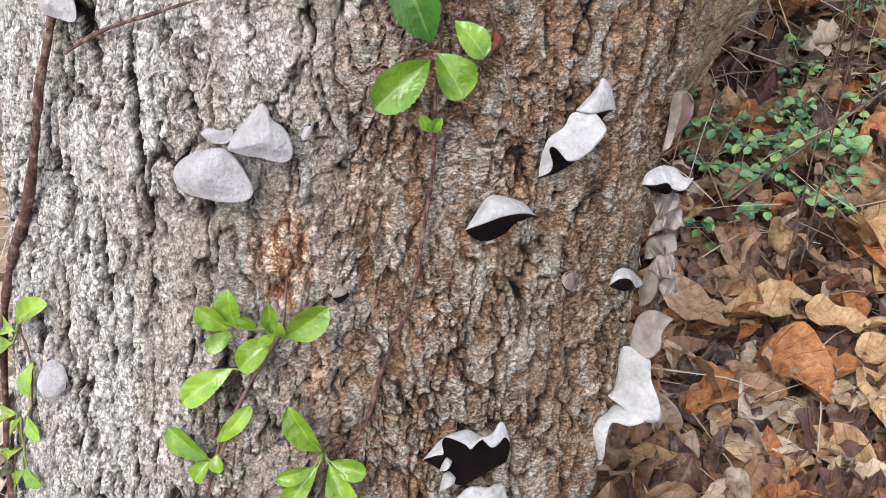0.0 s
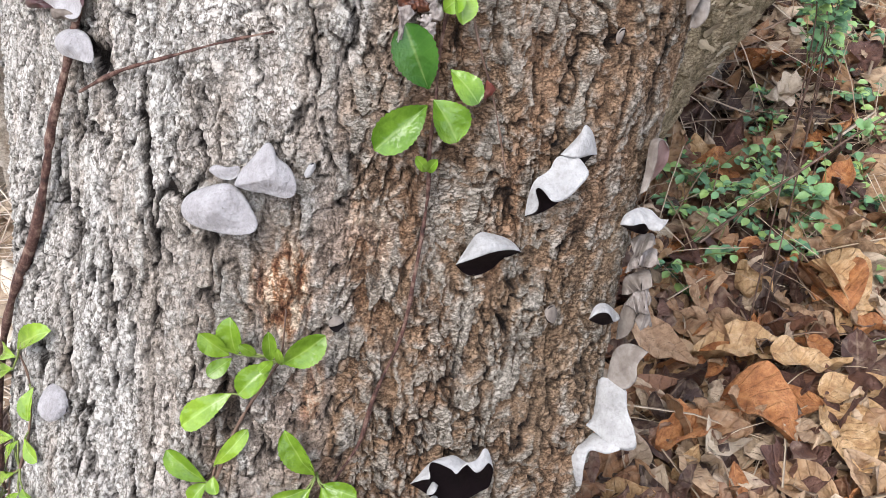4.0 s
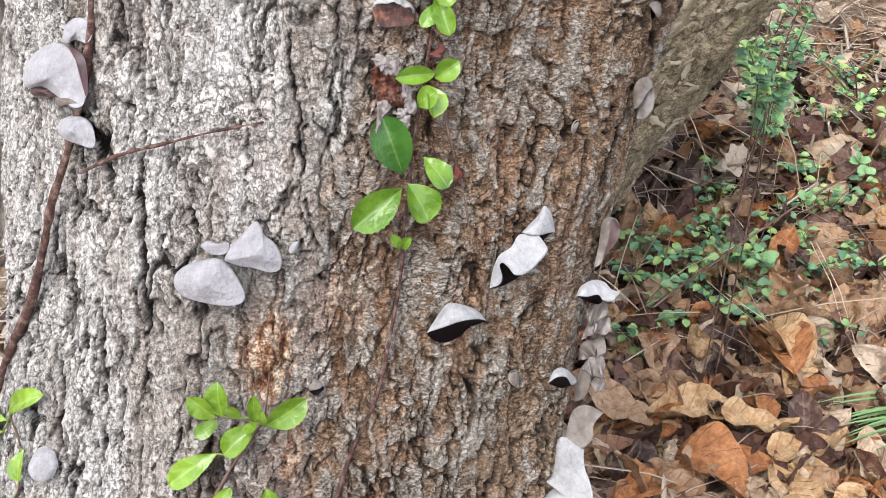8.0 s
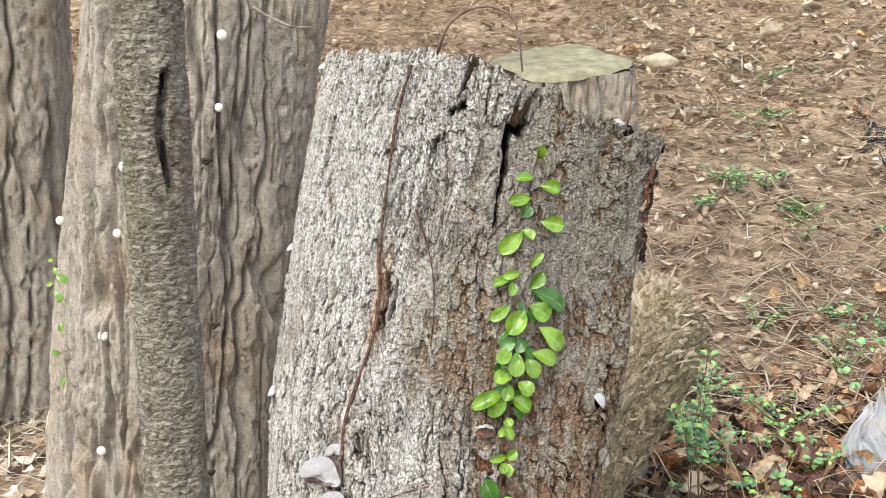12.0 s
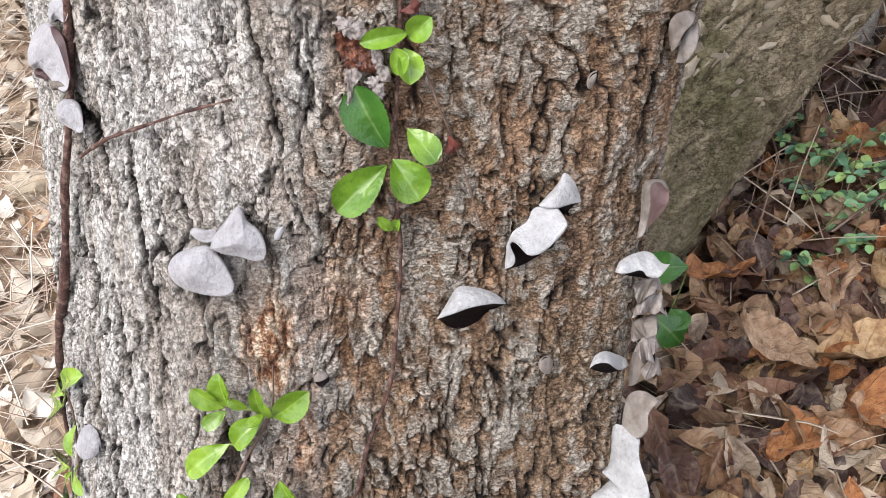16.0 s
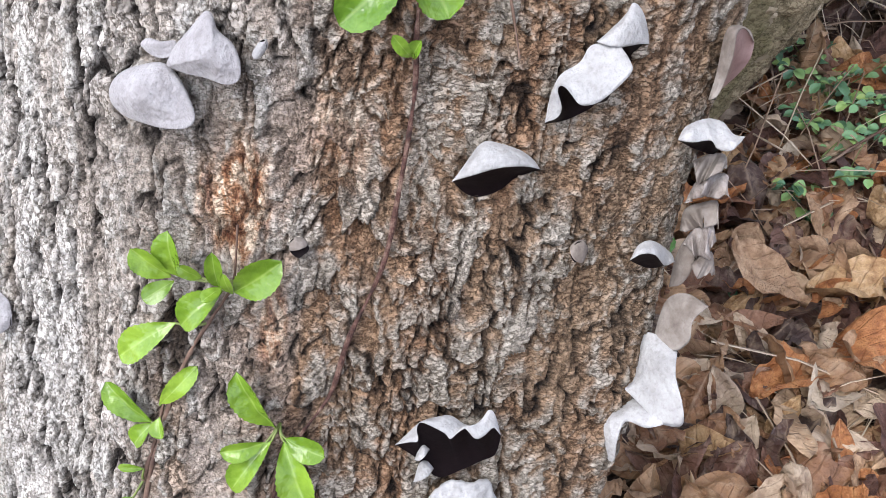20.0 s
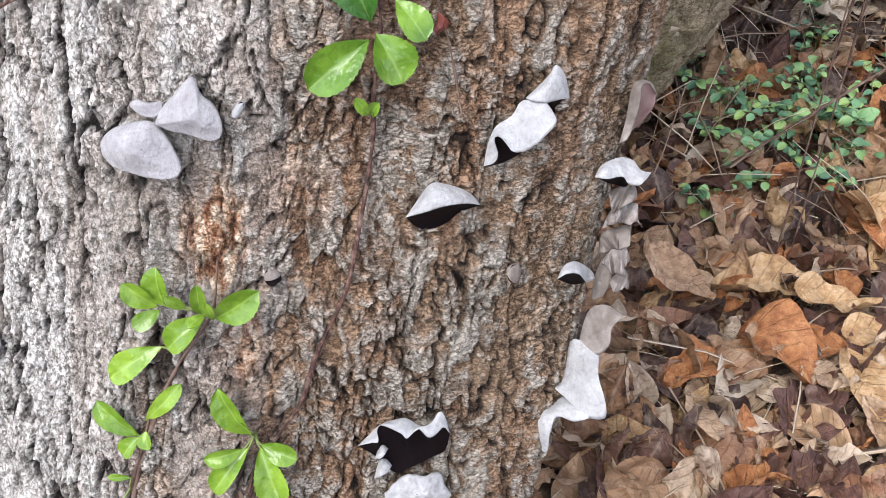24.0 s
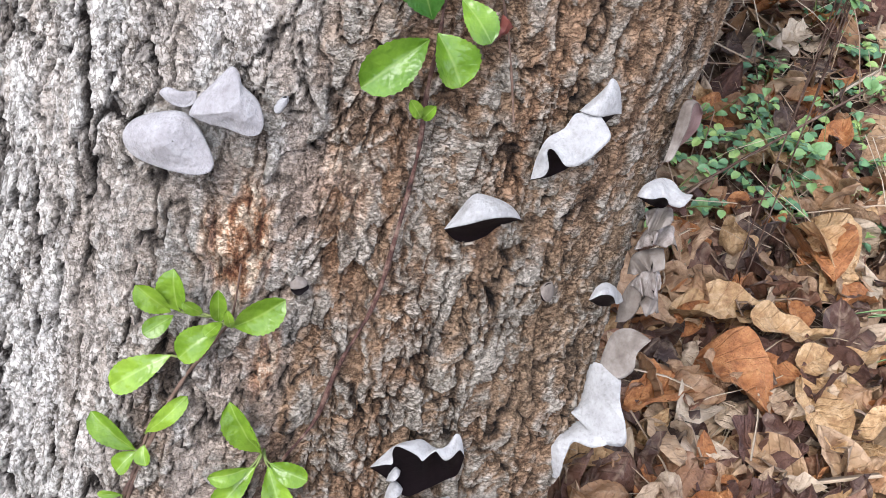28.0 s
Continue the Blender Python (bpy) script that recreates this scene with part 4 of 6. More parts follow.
cushion("rounded lilac-brown wood-ear fungus beside a woody stem", -33.6, 0.52, 20, 22, 0.022, [(-12.8, 1.4), (-11.9, 6.7), (-6.1, 10.5), (2.1, 11.1), (10.1, 6.7), (12.8, -1.4), (11.4, -11.4), (2.1, -9.0), (-8.8, -4.3)], (-0.1, 1.3), seed=9)
cushion("small knobbly grey wood-ear fungus above a larger one", -35.5, 0.585, 20, 22, 0.014, [(-10.2, -3.1), (-7.8, 3.9), (0.0, 9.4), (8.6, 6.3), (10.5, -3.9), (6.6, -9.1), (-1.6, -5.5), (-7.8, -7.8)], (-0.2, -1.2), seed=10, rough=4.0)
# the stack along the edge of the trunk
grown("tall thin brown wood-ear fungus with a pinkish curled inside", 51.5, 0.448, -5, 28, 0.01,
      [(-0.4, -23.7), (1.3, -9.5), (2.1, 10.4), (6.7, 14.9), (13.7, 13.3), (17.0, 7.5)],
      [(-0.4, -23.7), (4.6, -19.5), (7.9, -2.1), (7.9, 10.0), (11.2, 13.3), (17.0, 7.5)],
      [(-0.4, -23.7), (7.9, -14.5), (13.3, -7.1), (16.6, 0.0), (17.0, 7.5)], felt="ear_brown", jelly="ear_pink", seed=11, out=0.007)
grown("pale cap-shaped wood-ear fungus with an upturned tip", 51.6, 0.407, -5, 32, 0.014,
      [(-5.6, -4.6), (-2.6, 2.9), (6.5, 8.3), (14.8, 7.9), (21.5, 2.5), (27.3, 2.1)],
      [(-5.6, -4.6), (1.9, -4.6), (10.7, -2.5), (14.8, -6.2), (21.9, -5.8), (27.3, 2.1)],
      [(-5.6, -4.6), (4.0, -8.3), (12.7, -9.6), (16.5, -6.2), (27.3, 2.1)], felt="ear_white", seed=12, out=0.0105)
STACK = [(51.6, 0.392, 34, [(5.7, 0.8), (13.2, 5.4), (21.5, 6.7), (24.0, 0.0)], [(5.7, 0.8), (10.7, -7.9), (19.4, -5.0), (24.0, 0.0)]),
         (51.6, 0.378, 35, [(7.3, -8.4), (11.1, 3.8), (16.1, 8.4), (26.6, 10.5), (28.3, 1.7), (32.4, -3.8)], [(7.3, -8.4), (15.3, -6.3), (22.8, -2.5), (27.4, -2.9), (32.4, -3.8)]),
         (51.6, 0.364, 37, [(9.4, -10.0), (9.8, 2.1), (16.9, 7.1), (26.2, 10.0), (27.8, 2.9)], [(9.4, -10.0), (16.1, -7.1), (20.3, -3.8), (26.2, -1.3), (27.8, 2.9)]),
         (51.7, 0.351, 38, [(14.0, -3.8), (17.4, 4.2), (26.2, 10.9), (31.2, 1.7)], [(14.0, -3.8), (21.6, -7.6), (28.3, -7.6), (31.2, 1.7)]),
         (51.8, 0.338, 39, [(19.1, 0.8), (27.1, 5.1), (31.8, 7.2), (35.5, -4.2)], [(19.1, 0.8), (29.2, -5.5), (33.0, -5.9), (35.5, -4.2)])]
for i, (a, z, rise, root, lip) in enumerate(STACK):
    grown("thin frilled grey-brown wood-ear fungus in a stack", a, z, -5, rise, 0.009, root, lip, felt="withered" if i % 2 else "ear_brown", seed=20 + 3 * i, out=0.0015 + 0.003 * (i % 2), frill=0.0042, curl=1.12 + 0.12 * (i % 2))
grown("small white crescent wood-ear fungus with a dark underside", 50.7, 0.34, -2, 39, 0.012,
      [(-7.0, -4.0), (-3.4, 5.3), (3.7, 8.4), (13.9, 3.5), (17.0, -1.3)], [(-7.0, -4.0), (-1.2, 0.4), (5.9, 0.9), (11.6, -4.0), (17.0, -1.3)],
      [(-7.0, -4.0), (1.5, -6.6), (8.5, -5.8), (17.0, -1.3)], felt="ear_white", seed=13, out=0.0105)
grown("narrow grey-brown wood-ear fungus tucked under a crescent", 51.7, 0.336, -4, 39, 0.008,
      [(12.8, -14.2), (13.6, 3.4), (17.8, 14.7), (23.2, 10.1)], [(12.8, -14.2), (19.5, -10.9), (24.1, 0.0), (23.2, 10.1)], felt="ear_brown", seed=14)
grown("flat grey-brown wood-ear lobe at the edge of the stump", 51.8, 0.305, -5, 42, 0.006,
      [(13.2, -13.1), (16.5, 8.4), (26.7, 14.8), (40.2, 10.1)], [(13.2, -13.1), (25.4, -19.0), (33.4, -11.4), (33.4, 0.0), (40.2, 10.1)], felt="ear_brown", seed=15)
tall = grown("large hanging pale wood-ear fungus with a drooping lobe", 51.9, 0.268, -4, 46, 0.012,
             [(6.0, -10.6), (11.1, 4.6), (12.3, 22.8), (22.9, 22.8), (33.0, 16.0)],
             [(6.0, -10.6), (17.0, -17.7), (27.5, -25.8), (41.9, -24.9), (41.1, -13.9), (34.3, 2.5), (33.0, 16.0)], felt="ear_white", seed=16, out=0.0042)
shaped(tall, 52.0, 0.233, -3, 49, 0.018, [(6.4, -21.5), (3.0, -0.8), (11.5, 12.7), (22.5, 17.7), (46.5, 10.1)],
       [(6.4, -21.5), (11.9, -21.5), (12.3, -8.4), (15.7, 3.0), (27.5, 1.7), (39.8, 6.8), (46.5, 10.1)], felt="ear_white", seed=17, out=0.0049)
lobes = grown("thin brown wood-ear fungus of two overlapping lobes at the stump's edge", 51.3, 0.553, -11, 20, 0.008, [(-0.6, -12.9), (-2.3, 0.6), (0.0, 7.9), (5.9, 10.8), (9.9, 8.2)], [(-0.6, -12.9), (3.3, -10.2), (6.9, -1.6), (9.9, 3.6), (9.9, 8.2)], felt="ear_brown", seed=41, out=0.0042)
shaped(lobes, 51.4, 0.544, -11, 21, 0.008, [(3.0, -10.2), (4.9, 1.6), (8.6, 9.9), (12.2, 12.9), (14.2, 5.9)], [(3.0, -10.2), (8.3, -10.2), (12.6, -5.3), (14.2, -0.3), (14.2, 5.9)], felt="ear_brown", seed=42, out=0.0056)
ear(45.7, 0.638, 0.0204, 0.0241, 0.014, -0.7, roll=-28, skew=0.4, phase=0.9, felt="ear_white", label="small three-cornered cream wood-ear fungus")
ear(48.4, 0.612, 0.0108, 0.0125, 0.008, -0.7, roll=-28, phase=0.9, felt="ear_brown", label="tiny brown wood-ear fungus")
# withered ones under the climber
dead = thing("withered_fungus", "withered curled fungus, red-brown inside with white ragged edges", "fungus")
cushion("", 13.0, 0.57, 18, 30, -0.006, [(-12.4, 14.4), (-6.2, 16.0), (6.2, 7.2), (11.3, 0.0), (10.3, -9.3), (0.0, -7.7), (-7.2, -5.1), (-11.3, 4.1)], (-1.2, 2.5), felt="gill_red", parent=dead, name="inside", out=0.012, torn=0.0012)
cushion("", 13.0, 0.57, 18, 30, 0.005, [(-11.3, 20.1), (-7.2, 22.7), (1.0, 20.1), (6.2, 15.4), (6.4, 7.7), (0.0, 9.1), (-6.2, 12.4), (-9.8, 17.3)], (-2.6, 15.6), felt="withered", parent=dead, name="shell", out=0.01, torn=0.0012)
cushion("", 13.0, 0.57, 18, 30, 0.0035, [(-9.3, -4.1), (-0.5, -7.2), (-1.0, -11.3), (-6.4, -11.5), (-7.2, -18.5), (-9.3, -26.8), (-12.4, -30.1), (-13.4, -26.8), (-10.1, -18.5)], (-7.7, -17.2), felt="withered", parent=dead, name="strip", out=0.01, torn=0.0012)
cushion("", 13.0, 0.57, 18, 30, 0.0035, [(1.0, -13.6), (8.0, -11.5), (11.1, -21.6), (8.8, -25.5), (4.3, -19.8)], (6.6, -18.4), felt="withered", parent=dead, name="flap", out=0.014, torn=0.0012)
cushion("", 13.0, 0.57, 18, 30, 0.0035, [(6.2, 11.3), (11.3, 2.1), (16.0, -12.4), (13.6, -16.5), (9.8, -13.4), (7.4, -3.1)], (10.7, -5.3), felt="withered", parent=dead, name="edge", out=0.012, torn=0.0012)
ear(11.4, 0.622, 0.027, 0.019, 0.008, 0.6, roll=2, ruffle=0.12, waves=2, phase=2.3, felt="ear_white", jelly="gill_red", label="small withered red-brown fungus cup with a white edge")
ear(-83, 0.84, 0.02, 0.02, 0.014, -0.6, phase=2.3, felt="ear_white", label="small white fungus at the edge of the stump")
ear(-83, 0.61, 0.024, 0.026, 0.014, -0.6, phase=1.3, felt="ear_white", label="small white fungus at the edge of the stump")
ear(-84, 1.13, 0.022, 0.016, 0.014, -0.6, phase=0.3, felt="ear_white", label="small white fungus at the broken rim")


# ---- climbers ----
MAT["stem"] = simple("brown_stem", [(0.3, (0.05, 0.027, 0.02)), (0.5, (0.13, 0.078, 0.055)), (0.7, (0.27, 0.19, 0.145))], 45, 0.85, 0.7, 0.002)
MAT["vine"] = simple("reddish_vine_bark", [(0.3, (0.03, 0.014, 0.011)), (0.5, (0.1, 0.045, 0.034)), (0.68, (0.26, 0.17, 0.13))], 150, 0.9, 0.9, 0.004)
MAT["stem_green"] = simple("green_stem", [(0.3, (0.1, 0.14, 0.03)), (0.7, (0.2, 0.24, 0.07))], 80, 0.6, 0.3, 0.001)


def vein_layers(n):
    """Mid-rib and side veins from the leaf's own layers: side runs 0 at the rib to 1 at the edge, along from stalk to tip."""
    side, along = n.t.nodes.new("ShaderNodeAttribute"), n.t.nodes.new("ShaderNodeAttribute")
    side.attribute_name, along.attribute_name = "side", "along"
    rib = n.ramp(side.outputs["Fac"], [(0.01, 1.0), (0.1, 0.0)])
    a, b, c = (n.add("ShaderNodeMath") for _ in range(3))
    a.operation, b.operation, c.operation = "MULTIPLY", "SUBTRACT", "SINE"
    n.link(along.outputs["Fac"], a.inputs[0])
    a.inputs[1].default_value = 44.0
    d = n.add("ShaderNodeMath")
    d.operation = "MULTIPLY"
    n.link(side.outputs["Fac"], d.inputs[0])
    d.inputs[1].default_value = 9.0
    n.link(a.outputs[0], b.inputs[0])
    n.link(d.outputs[0], b.inputs[1])
    n.link(b.outputs[0], c.inputs[0])
    return rib, n.ramp(c.outputs[0], [(0.86, 0.0), (1.0, 1.0)]), side.outputs["Fac"]


def leaf_material(name, dark, light, rough=0.27):
    n = Nodes(name)
    blotch = n.noise(45, 4.0, 0.6)
    col = n.ramp(blotch, [(0.3, dark), (0.7, light)])
    info = n.add("ShaderNodeObjectInfo")
    col = n.mix(n.ramp(info.outputs["Random"], [(0.0, 0.0), (1.0, 0.7)]), col, n.mix(1.0, col, (0.5, 0.6, 0.4), "MULTIPLY"))
    rib, veins, side = vein_layers(n)
    pale = n.mix(0.5, col, (0.5, 0.6, 0.22))
    col = n.mix(n.ramp(veins, [(0.0, 0.0), (1.0, 0.03)]), col, pale)
    col = n.mix(n.ramp(rib, [(0.0, 0.0), (1.0, 0.32)]), col, pale)
    nrm = n.bump(veins, 0.1, 0.0006, n.bump(n.noise(70, 3.0, 0.55), 0.6, 0.004))
    return n.done(col, rough, nrm)


MAT["leaf"] = leaf_material("climber_leaf", (0.085, 0.18, 0.016), (0.23, 0.375, 0.045), 0.22)
MAT["leaf_young"] = leaf_material("young_leaf", (0.1, 0.19, 0.014), (0.25, 0.385, 0.045), 0.2)
# ivy's own dark green; on the climber it paints shade near the bark
MAT["leaf_dark"] = leaf_material("dark_green_leaf", (0.035, 0.12, 0.02), (0.08, 0.2, 0.035))
MAT["leaf_shrub"] = simple("shrub_leaf", [(0.2, (0.085, 0.19, 0.1)), (0.5, (0.16, 0.32, 0.14)), (0.8, (0.34, 0.5, 0.15))], 30, 0.45, 0.2, 0.001, island=0.7)


def blade(length, width, n=15, k=9, serrate=0.05, cup=0.25, droop=0.25, tip=0.55, seed=0):
    """A leaf blade along x from its stalk, its upper side to z."""
    t = np.linspace(0, 1, n)
    prof = t ** 0.95 * (1 - t) ** 0.5
    prof = prof / prof.max()
    prof[0], prof[-1] = 0.05, 0.02
    prof = prof * (1 + serrate * np.where(np.arange(n) % 2, 1, -1))
    v = np.linspace(-1, 1, k)
    T, V = np.meshgrid(t, v, indexing="ij")
    y = V * prof[:, None] * width / 2
    z = cup * np.abs(V) ** 1.4 * prof[:, None] * width / 2 - droop * length * T ** 2 + 0.05 * length * np.sin(math.pi * T)
    z = z + 0.02 * length * field(T * 5 + seed, V * 2 + seed, seed + 3)
    return np.stack([length * T, y, z], -1).reshape(-1, 3), quads(n, k), (('side', np.abs(V)), ('along', T))


def tube(name, points, r0, r1, material, parent, label="", sides=7, knots=0.0):
    P = np.array([list(p) for p in points], float)
    t = np.linspace(0, len(P) - 1, max(12, 10 * len(P)))
    k = np.minimum(t.astype(int), len(P) - 2)
    f = (t - k)[:, None]
    a, b, c, d = P[np.maximum(k - 1, 0)], P[k], P[k + 1], P[np.minimum(k + 2, len(P) - 1)]
    C = 0.5 * (2 * b + (c - a) * f + (2 * a - 5 * b + 4 * c - d) * f ** 2 + (3 * b - a - 3 * c + d) * f ** 3)
    D = np.gradient(C, axis=0)
    D /= np.linalg.norm(D, axis=1)[:, None] + 1e-9
    s = np.cross(D, [0.31, 0.87, 0.38])
    s /= np.linalg.norm(s, axis=1)[:, None]
    o = np.cross(D, s)
    g = np.linspace(0, 2 * math.pi, sides, endpoint=False)
    R = np.linspace(r0, r1, len(C)) * (1 + knots * field(np.arange(len(C)) * 0.37, np.zeros(len(C)), len(P)))
    V = C[:, None] + R[:, None, None] * (s[:, None] * np.cos(g)[None, :, None] + o[:, None] * np.sin(g)[None, :, None])
    V = np.concatenate([V.reshape(-1, 3)])
    return sheet(name, V, quads(len(C), sides, True), material, parent, label)


def climber_leaf(parent, row, material, rnd, near, far):
    """A leaf from its stalk's end, near metres off the bark, to its tip, far metres off it; row: both places and its width to its length."""
    a0, z0, a1, z1, ratio = row
    p, q = on_stump(a0, z0, near), on_stump(a1, z1, far)
    x = q - p
    length = max(x.length, 0.006)
    x.normalize()
    n = stump_frame((a0 + a1) / 2, (z0 + z1) / 2).col[2].to_3d()
    n = (n + Vector((rnd.uniform(-.4, .4), 0, rnd.uniform(0.1, 0.7)))).normalized()
    n = (n - x * n.dot(x)).normalized()
    y = n.cross(x)
    v, f, lay = blade(length, length * ratio * 1.1, n=23, serrate=0.035, cup=rnd.uniform(0.15, 0.75), droop=rnd.uniform(-0.02, 0.28), seed=rnd.randrange(99))
    m = np.array([[x[i], y[i], n[i]] for i in range(3)])
    return sheet("leaf", v @ m.T + np.array(p), f, material, parent, layers=lay)


rnd = random.Random(5)
climber = thing("climbing_plant", "climbing plant with glossy bright green leaves up the stump", "plant")
LOWER = [(17.2, 0.511, 11.5, 0.493, 0.53), (17.9, 0.514, 21.3, 0.494, 0.78), (19.3, 0.531, 22.7, 0.516, 0.63), (18.9, 0.47, 16.8, 0.484, 0.35), (19.0, 0.47, 19.0, 0.483, 0.39), (16.8, 0.565, 18.3, 0.578, 0.68), (18.4, 0.585, 13.4, 0.588, 0.39), (18.5, 0.582, 20.2, 0.595, 0.65), (18.0, 0.577, 19.1, 0.563, 0.71), (16.1, 0.635, 18.4, 0.612, 0.42), (17.2, 0.628, 14.7, 0.62, 0.44), (16.7, 0.639, 17.5, 0.631, 0.77)]
MIDDLE = [(22.4, 0.76, 29.5, 0.732, 0.6), (21.7, 0.724, 27.7, 0.713, 0.63), (15.2, 0.735, 11.0, 0.72, 0.54), (16.9, 0.729, 16.4, 0.699, 0.62), (20.0, 0.718, 22.8, 0.695, 0.69), (15.1, 0.703, 11.1, 0.695, 0.69), (18.7, 0.686, 22.0, 0.672, 0.88), (16.7, 0.683, 14.5, 0.668, 0.6), (15.1, 0.674, 6.1, 0.665, 0.39), (16.1, 0.667, 11.5, 0.65, 0.54), (16.8, 0.667, 22.2, 0.65, 0.62), (15.7, 0.706, 13.3, 0.698, 0.69)]
UPPER = [(12.8, 0.896, 7.2, 0.872, 0.49), (12.2, 0.898, 15.2, 0.885, 0.72), (17.3, 0.908, 23.4, 0.9, 0.61), (16.6, 0.844, 18.7, 0.865, 0.37), (14.2, 0.838, 9.4, 0.838, 0.43), (12.1, 0.832, 6.4, 0.828, 0.4), (12.2, 0.828, 11.9, 0.811, 0.63), (17.4, 0.815, 20.1, 0.836, 0.6), (18.6, 0.791, 24.2, 0.775, 0.78), (17.5, 0.786, 13.1, 0.759, 0.61), (12.9, 0.794, 7.6, 0.78, 0.44), (13.5, 0.994, 12.6, 1.013, 0.58), (13.0, 0.969, 7.8, 0.973, 0.46), (15.3, 0.957, 20.3, 0.95, 0.7), (13.2, 0.941, 6.6, 0.939, 0.44)]
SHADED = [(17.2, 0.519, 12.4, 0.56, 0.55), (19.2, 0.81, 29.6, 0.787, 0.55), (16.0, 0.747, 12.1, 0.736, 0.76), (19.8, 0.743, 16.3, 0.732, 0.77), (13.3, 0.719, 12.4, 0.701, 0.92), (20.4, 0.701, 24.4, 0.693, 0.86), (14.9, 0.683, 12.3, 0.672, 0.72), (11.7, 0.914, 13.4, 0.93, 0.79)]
for group, near, far in ((LOWER, 0.010, 0.022), (MIDDLE, 0.010, 0.024), (UPPER, 0.008, 0.020)):
    for row in group:
        climber_leaf(climber, row, MAT["leaf"], rnd, near, far)
# leaves close to the bark, their shade put in by the darker green
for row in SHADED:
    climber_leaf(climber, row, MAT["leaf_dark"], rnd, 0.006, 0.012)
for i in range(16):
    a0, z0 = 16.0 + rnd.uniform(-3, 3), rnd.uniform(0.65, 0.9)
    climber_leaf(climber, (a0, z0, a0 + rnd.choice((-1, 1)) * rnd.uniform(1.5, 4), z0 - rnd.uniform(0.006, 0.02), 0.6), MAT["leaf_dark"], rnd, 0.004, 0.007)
tube("stem", [on_stump(a + 0.35 * math.sin(90 * z), z, 0.0032) for a, z in [(12.9, 1.0), (13.1, 0.96), (15.0, 0.911), (16.4, 0.84), (16.8, 0.755), (17.3, 0.697), (17.1, 0.626), (17.4, 0.571), (18.2, 0.534), (18.4, 0.508), (19.4, 0.48), (20.0, 0.448), (20.8, 0.4), (19.9, 0.359), (17.9, 0.319), (16.4, 0.285), (13.4, 0.254), (11.0, 0.22), (8, 0.12), (6, -0.1), (5, -0.3)]], 0.0009, 0.0014, MAT["vine"], climber, knots=0.5)

woody = thing("woody_vine", "dead reddish-brown woody vine clinging to the bark", "vine")
tube("stem", [on_stump(a, z, 0.004) for a, z in [(-29, 1.13), (-30.5, 1.066), (-29.5, 0.96), (-28.3, 0.868), (-26.5, 0.825), (-26, 0.754), (-31.5, 0.633), (-31.4, 0.59), (-32.0, 0.55), (-33.4, 0.52), (-35.2, 0.492), (-37.2, 0.465), (-38.6, 0.429), (-41.7, 0.381), (-52, 0.305), (-64, 0.2), (-72, 0.0), (-75, -0.3)]], 0.0022, 0.0036, MAT["vine"], woody, knots=0.3)
tube("side_shoot", [on_stump(a, z, 0.004) for a, z in [(-31, 0.496), (-24, 0.516), (-16.4, 0.531), (-9, 0.544), (-2.9, 0.552)]], 0.0016, 0.0007, MAT["vine"], woody, "thin reddish side shoot", knots=0.4)
tube("side_shoot", [on_stump(a, z, 0.004) for a, z in [(-19, 0.93), (-12, 0.86), (-9, 0.8), (-8, 0.74)]], 0.0012, 0.0008, MAT["vine"], woody, knots=0.4)


tube("side_shoot", [on_stump(a, z, 0.004) for a, z in [(20.3, 0.569), (22.8, 0.541), (25.4, 0.516), (27.5, 0.493), (29.8, 0.464)]], 0.0008, 0.0006, MAT["stem"], climber, "thin dry side shoot", knots=0.4)
for a, z, size in [(25.6, 0.516, 0.008), (19.1, 0.6, 0.009)]:
    scrap = thing("dead_leaf_scrap", "small dark red scrap of dead leaf on the bark", "leaf scrap")
    rag(scrap, a, z, size, size * 1.2, -30, int(z * 100), "red_scrap", 0.003, 0.0, 0.6, 0.5)


def sprout(label, leaves, stem, near, far):
    top = thing("young_shoot", label, "plant", group="green shoots on the stump")
    for row in leaves:
        climber_leaf(top, row, MAT["leaf_young"], rnd, near, far)
    main = tube("stem", [on_stump(a, z, 0.004) for a, z in stem], 0.0007, 0.0017, MAT["stem"], top, knots=0.3)
    for row in leaves:
        p, q = on_stump(row[0], row[1], near), on_stump(*min(stem, key=lambda k: abs(k[1] - row[1]) + 0.004 * abs(k[0] - row[0])), 0.004)
        if (p - q).length < 0.03:
            tube("stalk", [q, q.lerp(p, 0.5) + Vector((0, -0.002, 0)), p], 0.0009, 0.0007, MAT["stem_green"], main, sides=5)


sprout("young shoot with bright green leaves on a brown stem", [(-2.5, 0.328, -8.8, 0.31, 0.41), (-3.4, 0.354, -7.1, 0.374, 0.49), (-2.3, 0.355, -3.7, 0.382, 0.6), (-3.0, 0.352, -5.4, 0.347, 0.54), (2.7, 0.35, -1.4, 0.337, 0.55), (2.3, 0.352, 1.9, 0.376, 0.34), (4.1, 0.35, 8.8, 0.374, 0.48), (0.3, 0.356, -1.6, 0.369, 0.39), (2.7, 0.352, 1.3, 0.352, 0.54), (3.9, 0.349, 3.4, 0.364, 0.3)],
       [(3.4, 0.383), (3.6, 0.352), (2.7, 0.341), (1.0, 0.326), (-0.7, 0.31), (-2.5, 0.286), (-4.5, 0.244), (-5.8, 0.208), (-8, 0.1), (-9, -0.3)], 0.010, 0.022)
